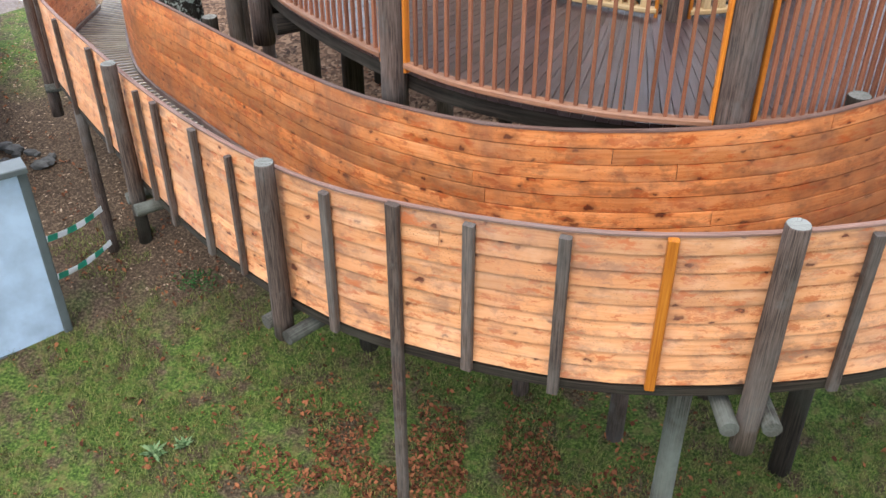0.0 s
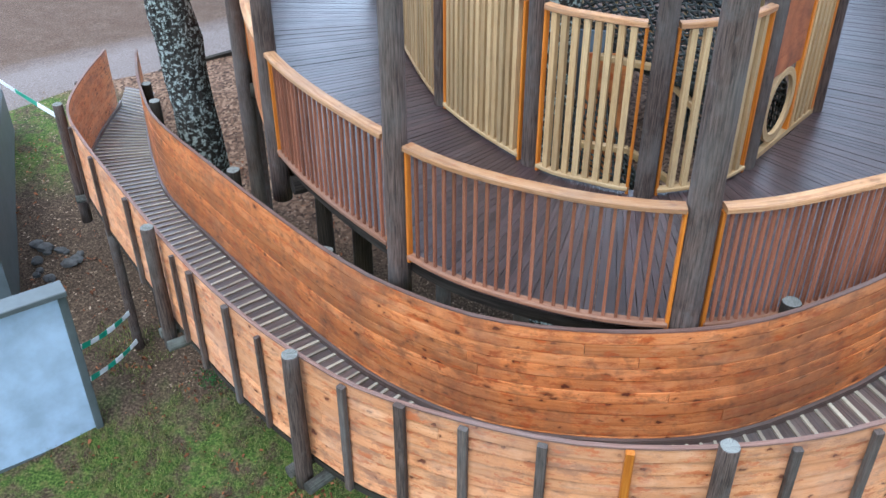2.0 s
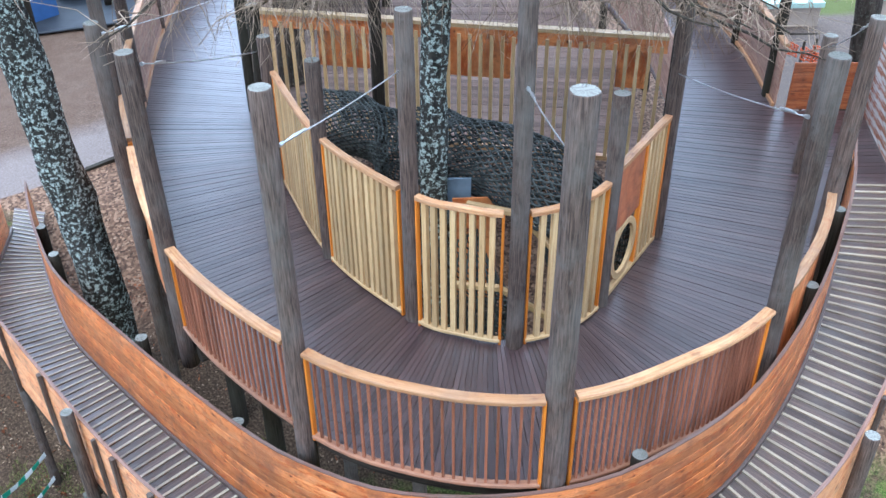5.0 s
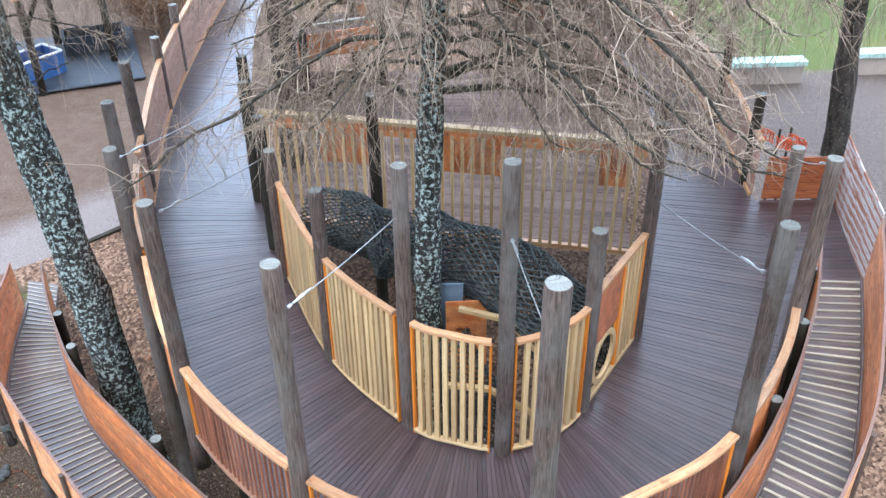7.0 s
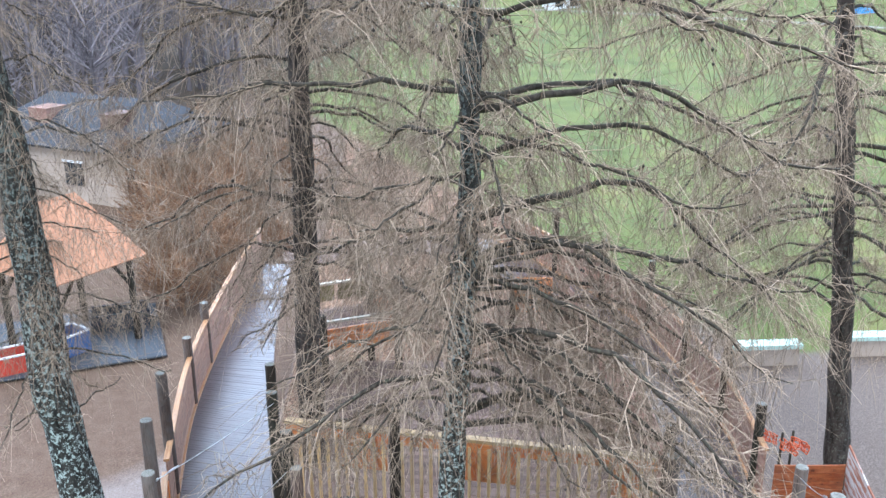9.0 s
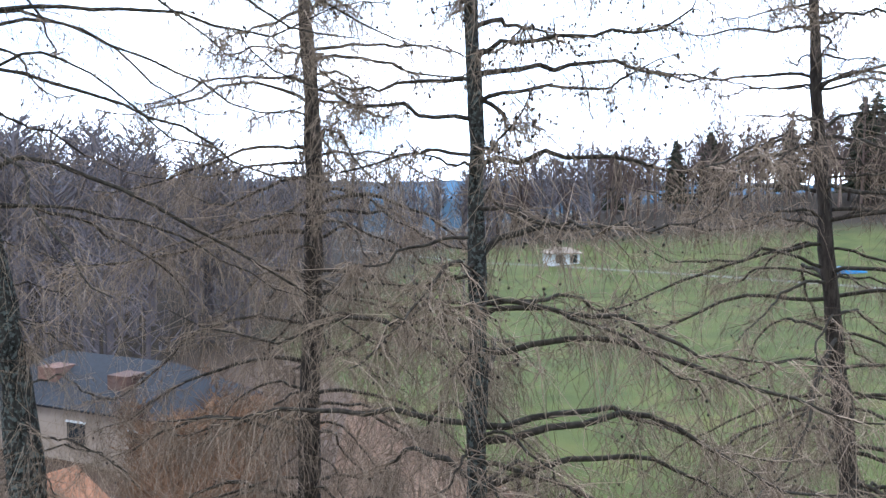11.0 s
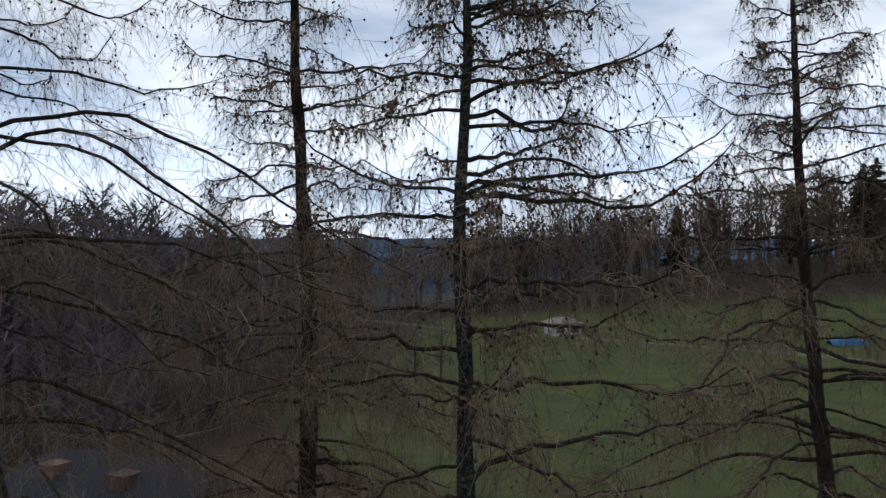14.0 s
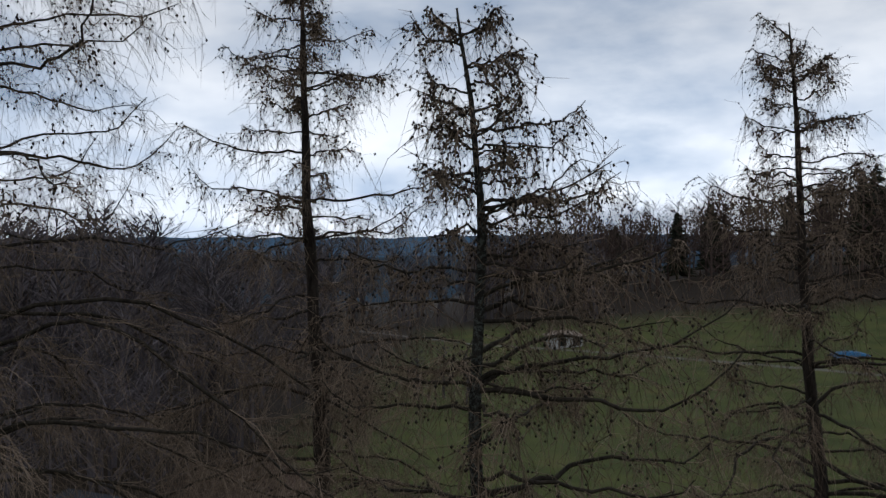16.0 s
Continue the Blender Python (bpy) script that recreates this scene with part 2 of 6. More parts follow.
    if weather:
        st = noise_of(n, l, geo.outputs["Position"], 1.4, 6.0, 0.68, (1.0, 1.0, 0.55))
        fac = ramp(n, l, st, ((0.46, (0, 0, 0)), (0.68, (weather, weather, weather))))
        col = blend(n, l, fac, col, grey)
        st2 = noise_of(n, l, geo.outputs["Position"], 6.0, 5.0, 0.7)
        fac2 = ramp(n, l, st2, ((0.55, (0, 0, 0)), (0.72, (weather, weather, weather))))
        col = blend(n, l, fac2, col, tuple(g * 0.75 for g in grey))
    l.new(col, b.inputs["Base Color"])
    if wet:
        # standing water and dry patches
        film = ramp(n, l, noise_of(n, l, geo.outputs["Position"], 2.2, 4.0, 0.6), ((0.4, (rough * (1 - wet),) * 3), (0.66, (rough * (1 + wet),) * 3)))
        l.new(film, b.inputs["Roughness"])
    bump(n, l, b, grain, 0.4, 0.004)
    return m


m_clad = wood("larch cladding", (0.78, 0.36, 0.145), (0.68, 0.25, 0.078), (0.43, 0.13, 0.036), 0.42, 1.0, 0.7, (0.18, 0.08, 0.048), vary=0.32, plainness=0.7)
m_clad_out = wood("sun-bleached larch cladding", (0.8, 0.44, 0.235), (0.73, 0.34, 0.155), (0.52, 0.18, 0.066), 0.5, 1.0, 0.35, (0.3, 0.15, 0.11), vary=0.26, plainness=0.85)
m_cap = wood("aged edge board", (0.26, 0.15, 0.115), (0.19, 0.105, 0.08), (0.1, 0.055, 0.042), 0.7, 0.0, 0.5, (0.17, 0.14, 0.13), 0.2)
m_post = wood("weathered round post", (0.145, 0.1, 0.08), (0.08, 0.054, 0.043), (0.026, 0.018, 0.015), 0.8, 0.0, 0.65, (0.165, 0.15, 0.135), 0.25, along=0.6)
m_deck = wood("dark wet decking", (0.077, 0.048, 0.046), (0.056, 0.034, 0.033), (0.03, 0.02, 0.02), 0.32, 0.0, 0.4, (0.066, 0.057, 0.061), 0.75, 0.4, wet=0.14)
m_rampboard = wood("wet ramp board", (0.14, 0.1, 0.088), (0.09, 0.062, 0.054), (0.045, 0.032, 0.028), 0.42, 0.0, 0.5, (0.12, 0.11, 0.105), 0.45, wet=0.3)
m_strip = wood("pale anti-slip strip", (0.47, 0.42, 0.33), (0.38, 0.33, 0.25), (0.22, 0.18, 0.13), 0.6, 0.0, 0.5, (0.24, 0.205, 0.17))
m_rail = wood("oiled pine rail", (0.6, 0.36, 0.19), (0.47, 0.25, 0.115), (0.3, 0.135, 0.052), 0.5, 0.5, 0.35, (0.26, 0.18, 0.125))
m_baluster = wood("red-brown baluster", (0.37, 0.155, 0.088), (0.25, 0.094, 0.052), (0.12, 0.042, 0.026), 0.22, spec=0.6)
m_stain = wood("orange stained batten", (0.7, 0.25, 0.03), (0.58, 0.175, 0.016), (0.38, 0.09, 0.01), 0.45)
m_slat = wood("pale pine slat", (0.6, 0.44, 0.24), (0.5, 0.34, 0.165), (0.38, 0.23, 0.095), 0.55, 0.25, 0.25, (0.36, 0.28, 0.17))
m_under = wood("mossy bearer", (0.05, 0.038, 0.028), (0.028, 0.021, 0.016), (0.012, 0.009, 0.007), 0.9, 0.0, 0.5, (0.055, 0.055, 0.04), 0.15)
m_dryboard = wood("dry brown boards", (0.2, 0.135, 0.108), (0.14, 0.092, 0.074), (0.07, 0.046, 0.038), 0.9, 0.0, 0.5, (0.15, 0.12, 0.1), 0.1)
m_fence = wood("faded plank fence", (0.46, 0.29, 0.21), (0.36, 0.21, 0.15), (0.22, 0.115, 0.08), 0.65, 0.6, 0.4, (0.2, 0.14, 0.11))
m_endgrain = wood("pale sawn log end", (0.32, 0.32, 0.29), (0.21, 0.205, 0.185), (0.08, 0.078, 0.068), 0.95, 0.0, 0.7, (0.1, 0.1, 0.085), 0.1)
m_lichen_log = wood("lichened log", (0.12, 0.11, 0.09), (0.066, 0.06, 0.05), (0.02, 0.018, 0.014), 0.9, 0.0, 0.9, (0.17, 0.18, 0.155), 0.15)
m_olive = wood("mossy olive board", (0.2, 0.165, 0.075), (0.14, 0.115, 0.05), (0.075, 0.06, 0.028), 0.8, 0.0, 0.4, (0.12, 0.1, 0.06))
m_bulkhead = wood("red-brown screen planks", (0.46, 0.16, 0.06), (0.34, 0.1, 0.035), (0.18, 0.05, 0.02), 0.5, 0.8, 0.5, (0.16, 0.07, 0.045))


def peeling_paint():
    """Red-brown planks with most of their pale paint still on."""
    m, n, l, b = material("peeling pale paint on planks", 0.7, 0.3)
    at = n.new("ShaderNodeAttribute")
    at.attribute_name = "grain"
    streak = noise_of(n, l, at.outputs["Vector"], 3.0, 6.0, 0.65, (0.4, 4.0, 1.0))
    fine = noise_of(n, l, at.outputs["Vector"], 18.0, 4.0, 0.6, (0.4, 5.0, 1.0))
    under = ramp(n, l, fine, ((0.3, (0.16, 0.05, 0.028)), (0.65, (0.4, 0.16, 0.09))))
    paint = ramp(n, l, fine, ((0.3, (0.42, 0.37, 0.34)), (0.65, (0.58, 0.54, 0.51))))
    l.new(blend(n, l, ramp(n, l, streak, ((0.45, (0, 0, 0)), (0.52, (1, 1, 1)))), under, paint), b.inputs["Base Color"])
    bump(n, l, b, streak, 0.3, 0.004)
    return m


m_peel = peeling_paint()


def tubes(P, R, sides=3):
    """One mesh of many thin tubes. P: n x k x 3 places, R: n x k radii."""
    n, k, _ = P.shape
    d = np.gradient(P, axis=1)
    d /= np.linalg.norm(d, axis=2, keepdims=True) + 1e-9
    ref = np.where(np.abs(d[..., 2:3]) > 0.9, np.array([1.0, 0, 0]), np.array([0, 0, 1.0]))
    a = np.cross(d, ref)
    a /= np.linalg.norm(a, axis=2, keepdims=True) + 1e-9
    b = np.cross(d, a)
    ang = 2 * np.pi * np.arange(sides) / sides
    V = P[:, :, None, :] + R[:, :, None, None] * (np.cos(ang)[None, None, :, None] * a[:, :, None, :] + np.sin(ang)[None, None, :, None] * b[:, :, None, :])
    idx = np.arange(n * k * sides).reshape(n, k, sides)
    nxt = np.roll(idx, -1, axis=2)
    F = np.stack([idx[:, :-1], nxt[:, :-1], nxt[:, 1:], idx[:, 1:]], axis=-1).reshape(-1, 4)
    return V.reshape(-1, 3), F


def mesh_of(name, V, F, mat, smooth=True):
    me = bpy.data.meshes.new(name)
    me.vertices.add(len(V))
    me.vertices.foreach_set("co", V.astype(np.float32).ravel())
    me.loops.add(F.size)
    me.loops.foreach_set("vertex_index", F.astype(np.int32).ravel())
    me.polygons.add(len(F))
    me.polygons.foreach_set("loop_start", np.arange(0, F.size, F.shape[1], dtype=np.int32))
    me.polygons.foreach_set("use_smooth", np.full(len(F), smooth))
    me.update(calc_edges=True)
    me.materials.append(mat)
    return me




# ---- the ground ----
def lerp_table(x, xs, ys):
    return float(np.interp(x, xs, ys))


def ground_z(x, y):
    """The lawn lies low in front, and rises to the yard behind the ramp; far off the meadow climbs."""
    z = lerp_table(y, (-400, 2, 6.6, 8.4, 10.5, 13.5, 40, 90, 150, 230, 420, 900), (-6, -0.35, 0.12, 0.6, 1.2, 1.75, 1.8, 1.6, 4.5, 3.0, -22.0, -60.0))
    side = lerp_table(x, (-60, -7, -4, 3, 8, 60), (1.0, 0.45, 0.1, 0.0, 0.0, 0.5)) * lerp_table(y, (4, 8, 13, 20), (0.6, 1.0, 0.2, 0.0))
    bumps = 0.04 * noise.noise(Vector((x * 0.5, y * 0.5, 0))) + 0.012 * noise.noise(Vector((x * 2.3, y * 2.3, 4)))
    far = lerp_table(math.hypot(x, y), (60, 200, 700), (0, 1, 4)) * 1.6 * noise.noise(Vector((x * 0.012, y * 0.012, 9)))
    hill = lerp_table(x, (10, 60, 160, 400), (0, 6.0, 13, 22)) * lerp_table(y, (40, 95, 160, 300, 500), (0, 0.35, 1.0, 1.0, 0.2))
    return z + side + bumps + far + hill


def ground_axis(lo, hi, fine_lo, fine_hi, step):
    out = [fine_lo + k * step for k in range(int((fine_hi - fine_lo) / step) + 1)]
    d = step
    while out[-1] < hi:
        d *= 1.28
        out.append(out[-1] + d)
    d = step
    while out[0] > lo:
        d *= 1.28
        out.insert(0, out[0] - d)
    return out


gx, gy = ground_axis(-2600, 2600, -11, 11, 0.22), ground_axis(-600, 2800, 1, 24, 0.22)
gv = [(x, y, ground_z(x, y)) for y in gy for x in gx]
gf = [(j * len(gx) + i, j * len(gx) + i + 1, (j + 1) * len(gx) + i + 1, (j + 1) * len(gx) + i) for j in range(len(gy) - 1) for i in range(len(gx) - 1)]
g_mesh = bpy.data.meshes.new("ground")
g_mesh.from_pydata(gv, [], gf)
g_mesh.polygons.foreach_set("use_smooth", [True] * len(gf))


def ground_material():
    m, n, l, b = material("lawn, bark mulch and gravel path", 0.9, 0.2)
    geo = n.new("ShaderNodeNewGeometry")
    pos = geo.outputs["Position"]
    sep = n.new("ShaderNodeSeparateXYZ")
    l.new(pos, sep.inputs[0])
    fine = noise_of(n, l, pos, 34.0, 4.0, 0.7)
    mid = noise_of(n, l, pos, 3.2, 5.0, 0.65)
    big = noise_of(n, l, pos, 0.35, 4.0, 0.55)
    grass = ramp(n, l, fine, ((0.34, (0.015, 0.03, 0.006)), (0.5, (0.062, 0.105, 0.018)), (0.68, (0.18, 0.22, 0.05))))
    bare = ramp(n, l, fine, ((0.34, (0.025, 0.016, 0.01)), (0.53, (0.085, 0.055, 0.035)), (0.7, (0.2, 0.14, 0.09))))
    tuft = noise_of(n, l, pos, 9.0, 4.0, 0.6)
    grass = blend(n, l, ramp(n, l, tuft, ((0.5, (0, 0, 0)), (0.66, (0.7, 0.7, 0.7)))), grass, (0.15, 0.125, 0.045))
    patch = ramp(n, l, mid, ((0.46, (0, 0, 0)), (0.62, (0.95, 0.95, 0.95))))
    lawn = blend(n, l, patch, grass, bare)
    chips = n.new("ShaderNodeTexVoronoi")
    chips.inputs["Scale"].default_value = 22.0
    l.new(pos, chips.inputs["Vector"])
    mulch = ramp(n, l, chips.outputs["Color"], ((0.1, (0.045, 0.024, 0.015)), (0.5, (0.15, 0.085, 0.052)), (0.9, (0.31, 0.19, 0.12))))
    gravel = ramp(n, l, fine, ((0.3, (0.13, 0.1, 0.088)), (0.6, (0.24, 0.195, 0.175)), (0.8, (0.33, 0.285, 0.26))))
    earth = ramp(n, l, fine, ((0.3, (0.05, 0.03, 0.02)), (0.55, (0.115, 0.072, 0.049)), (0.8, (0.23, 0.15, 0.105))))
    earth = blend(n, l, ramp(n, l, mid, ((0.42, (0, 0, 0)), (0.7, (0.7, 0.7, 0.7)))), earth, ramp(n, l, fine, ((0.35, (0.08, 0.053, 0.036)), (0.7, (0.235, 0.165, 0.12)))))
    meadow = ramp(n, l, big, ((0.3, (0.06, 0.075, 0.017)), (0.55, (0.1, 0.112, 0.029)), (0.75, (0.145, 0.128, 0.04))))

    def edge(expr_in, lo, hi):
        r = n.new("ShaderNodeMapRange")
        r.inputs["From Min"].default_value, r.inputs["From Max"].default_value = lo, hi
        l.new(expr_in, r.inputs["Value"])
        return r.outputs[0]

    def line(ax, ay, c, wob=0.5):
        """ax * x + ay * y + c, with an uneven edge."""
        d = n.new("ShaderNodeVectorMath")
        d.operation = "DOT_PRODUCT"
        d.inputs[1].default_value = (ax, ay, 0)
        l.new(pos, d.inputs[0])
        s = n.new("ShaderNodeMath")
        s.operation = "MULTIPLY_ADD"
        s.inputs[1].default_value = wob
        l.new(mid, s.inputs[0])
        l.new(d.outputs["Value"], s.inputs[2])
        s2 = n.new("ShaderNodeMath")
        s2.operation = "ADD"
        s2.inputs[1].default_value = c - wob * 0.5
        l.new(s.outputs[0], s2.inputs[0])
        return s2.outputs[0]

    soil = blend(n, l, edge(line(-0.15, 1.0, -8.0, 1.6), -0.5, 0.4), lawn, bare)
    yard = blend(n, l, edge(line(0.25, 0.97, -9.4, 0.6), -0.3, 0.5), soil, mulch)
    verge_a, verge_b = edge(line(-1.0, 0.0, -6.0, 1.2), -0.3, 0.3), edge(line(0.0, 1.0, -10.9, 1.2), -0.4, 0.4)
    verge = n.new("ShaderNodeMath")
    verge.operation = "MULTIPLY"
    l.new(verge_a, verge.inputs[0])
    l.new(verge_b, verge.inputs[1])
    verge_c = edge(line(0.0, -1.0, 13.3, 0.6), -0.2, 0.2)
    verge2 = n.new("ShaderNodeMath")
    verge2.operation = "MULTIPLY"
    l.new(verge.outputs[0], verge2.inputs[0])
    l.new(verge_c, verge2.inputs[1])
    yard = blend(n, l, verge2.outputs[0], yard, lawn)
    left_side = edge(line(-1.0, 0.0, -2.6, 0.2), -0.05, 0.05)

    def only_left(fac):
        mm = n.new("ShaderNodeMath")
        mm.operation = "MULTIPLY"
        l.new(fac, mm.inputs[0])
        l.new(left_side, mm.inputs[1])
        return mm.outputs[0]

    path = blend(n, l, only_left(edge(line(-0.645, 0.764, -14.84, 0.02), -0.02, 0.02)), yard, gravel)
    back = blend(n, l, only_left(edge(line(-0.645, 0.764, -16.3, 0.8), -0.3, 0.5)), path, earth)
    right_a, right_b = edge(line(1.0, 0.0, -7.7, 0.8), -0.2, 0.2), edge(line(0.0, 1.0, -11.5, 1.5), -0.4, 0.4)
    lane = n.new("ShaderNodeMath")
    lane.operation = "MULTIPLY"
    l.new(right_a, lane.inputs[0])
    l.new(right_b, lane.inputs[1])
    back = blend(n, l, lane.outputs[0], back, blend(n, l, 0.6, gravel, bare))
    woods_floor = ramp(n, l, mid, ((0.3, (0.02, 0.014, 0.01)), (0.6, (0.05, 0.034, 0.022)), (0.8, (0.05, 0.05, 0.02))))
    near_a, near_b = edge(line(0.92, 0.39, -17.8, 1.5), -0.5, 0.5), edge(line(0.0, 1.0, -21.8, 0.6), -0.2, 0.2)
    near_edge = n.new("ShaderNodeMath")
    near_edge.operation = "MULTIPLY"
    l.new(near_a, near_edge.inputs[0])
    l.new(near_b, near_edge.inputs[1])
    field = blend(n, l, near_edge.outputs[0], back, meadow)
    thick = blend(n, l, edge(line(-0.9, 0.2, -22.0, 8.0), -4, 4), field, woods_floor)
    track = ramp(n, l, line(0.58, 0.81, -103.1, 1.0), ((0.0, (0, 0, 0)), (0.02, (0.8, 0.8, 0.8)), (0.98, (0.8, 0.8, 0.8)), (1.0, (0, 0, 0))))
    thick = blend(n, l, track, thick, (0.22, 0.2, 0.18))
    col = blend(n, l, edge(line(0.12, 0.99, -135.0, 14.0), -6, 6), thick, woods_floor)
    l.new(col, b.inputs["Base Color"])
    bump(n, l, b, fine, 0.6, 0.03)
    return m


m_ground = ground_material()
ground = part("ground", g_mesh, m_ground)
tagged(ground, "lawn, bark mulch yard and meadow", "ground", kind="structure")

# ---- plan lines: inner and outer edge of the ramp (with floor height) and of the upper deck ----
RAMP_IN = [(-5.55, 13.12, 1.98), (-5.25, 12.1, 2.1), (-4.8, 11.0, 2.27), (-4.3, 9.95, 2.45), (-3.68, 8.85, 2.63), (-2.6, 7.5, 2.85), (-1.73, 6.48, 3.0), (-1.02, 5.72, 3.1), (-0.46, 5.22, 3.18),
           (0.3, 4.76, 3.28), (1.18, 4.57, 3.38), (2.0, 4.6, 3.48), (2.68, 4.84, 3.6), (3.34, 5.22, 3.74), (4.02, 5.92, 3.9), (4.62, 6.75, 4.05), (5.14, 7.65, 4.22), (5.46, 8.4, 4.33), (5.77, 9.16, 4.42)]
RAMP_OUT = [(-6.14, 13.3, 1.98), (-5.84, 12.3, 2.1), (-5.56, 10.95, 2.27), (-5.14, 9.6, 2.45), (-4.4, 8.45, 2.63), (-3.2, 6.9, 2.85), (-2.38, 5.87, 3.0), (-1.68, 5.1, 3.1), (-1.02, 4.5, 3.18),
            (-0.29, 3.98, 3.3), (0.93, 3.58, 3.42), (2.13, 3.62, 3.52), (3.0, 3.9, 3.64), (3.78, 4.43, 3.76), (4.6, 5.36, 3.9), (5.25, 6.24, 4.05), (5.82, 7.4, 4.22), (6.2, 8.3, 4.33), (6.51, 9.08, 4.42)]
DECK_Z = 4.42
DECK_IN = [(-2.6, 22.5), (-2.5, 18.4), (-2.05, 14.2), (-1.48, 11.1), (-0.98, 9.7), (-0.3, 7.95), (0.56, 6.83), (1.03, 6.54), (1.53, 6.41), (2.06, 6.58), (2.49, 6.99), (3.33, 8.15), (4.24, 10.8), (4.4, 13.6), (4.2, 16.4), (3.85, 19.2), (2.0, 23.2)]
DECK_OUT = [(-3.3, 22.5), (-3.5, 18.4), (-3.5, 14.7), (-3.1, 11.2), (-2.55, 9.05), (-1.72, 6.9), (-0.4, 5.36), (0.6, 4.79), (1.62, 4.64), (2.55, 4.95), (3.62, 5.66), (4.8, 7.4), (5.7, 10.4), (5.95, 13.6), (5.8, 16.5), (5.3, 19.0), (2.9, 24.3)]
ramp_in, ramp_out = Line(RAMP_IN), Line(RAMP_OUT)
deck_in, deck_out = Line([(*p, DECK_Z) for p in DECK_IN]), Line([(*p, DECK_Z) for p in DECK_OUT])


# ---- curved walls of planks ----
def plank_wall(name, label, line, mat, s0, s1, low, high, rows, thick, side, seed, round_face=0.25, lengths=(3.2, 5.0), lap=0.0):
    """Horizontal planks bent along line from s0 to s1, each one a piece; side: 1 puts the face on the line's right. round_face: how far the face is rounded like half logs."""
    wall = thing(name, label, "plank wall", kind="structure", at=line.at(s0))
    r = random.Random(seed)
    step = (high - low) / rows
    for row in range(rows):
        s = s0 - r.uniform(0, lengths[0])
        while s < s1:
            e = s + r.uniform(*lengths)
            a, b = max(s, s0), min(e, s1)
            s = e
            if b - a < 0.15:
                continue
            out = thick * (1 + r.uniform(-0.12, 0.12))
            sway = r.uniform(-0.0025, 0.0025)
            g, rings = Geo(), []
            n = max(3, int((b - a) / 0.26))
            for k in range(n + 1):
                q = a + 0.002 + (b - a - 0.004) * k / n
                p, nn = line.at(q), line.normal(q) * side
                z0 = p.z + low + row * step + 0.002 + sway * math.sin(k)
                z1 = p.z + low + (row + 1) * step - 0.002
                o = Vector((p.x, p.y, 0)) - wall.location
                ring = [o + Vector((0, 0, z0))]
                for i in range(6):
                    f = i / 5
                    dpt = out * (1 - round_face + round_face * math.sin(math.pi * (0.06 + 0.88 * f)) ** 0.3) * (1 - lap * f)
                    ring.append(o + nn * dpt + Vector((0, 0, z0 + (z1 - z0) * (0.02 + 0.96 * f))))
                ring.append(o + Vector((0, 0, z1)))
                rings.append(ring)
            g.loft(rings)
            for i in range(len(g.g)):
                g.g[i] = (g.g[i][0], (i % 8) / 7 * step, 0.0)
            part("plank", g, mat, wall)
    return wall


R_END = ramp_in.length
O_END = ramp_out.length
wall_inner = plank_wall("wall_inner", "orange larch plank wall along the ramp's inner side", ramp_in, m_clad, ramp_in.s[24], R_END, -0.04, 1.05, 10, 0.024, 1, 3, 0.16)
wall_outer = plank_wall("wall_outer", "sun-bleached larch plank wall round the ramp", ramp_out, m_clad_out, ramp_out.s[24], O_END, 0.0, 0.95, 9, 0.03, 1, 5, 0.14, (3.6, 6.0), 0.5)


def curved_cap(name, label, line, mat, s0, s1, z, w, h, inset, parent):
    g, rings = Geo(), []
    n = int((s1 - s0) / 0.25)
    for k in range(n + 1):
        q = s0 + (s1 - s0) * k / n
        p, nn = line.at(q), line.normal(q)
        c = p + nn * inset + Vector((0, 0, z)) - parent.location
        rings.append([c - nn * w / 2, c + nn * w / 2, c + nn * w / 2 + Vector((0, 0, h)), c - nn * w / 2 + Vector((0, 0, h))])
    g.loft(rings)
    return part(name, g, mat, parent, label)


curved_cap("cap_board", "", ramp_in, m_cap, ramp_in.s[24], R_END, 1.05, 0.032, 0.012, 0.012, wall_inner)
curved_cap("cap_board", "", ramp_out, m_cap, ramp_out.s[24], O_END, 0.95, 0.032, 0.012, 0.012, wall_outer)
curved_cap("kick_board", "", ramp_in, m_rampboard, 0.9, R_END, 0.0, 0.03, 0.06, 0.042, wall_inner)
curved_cap("kick_board", "", ramp_out, m_rampboard, 0.9, O_END, 0.0, 0.03, 0.06, -0.022, wall_outer)


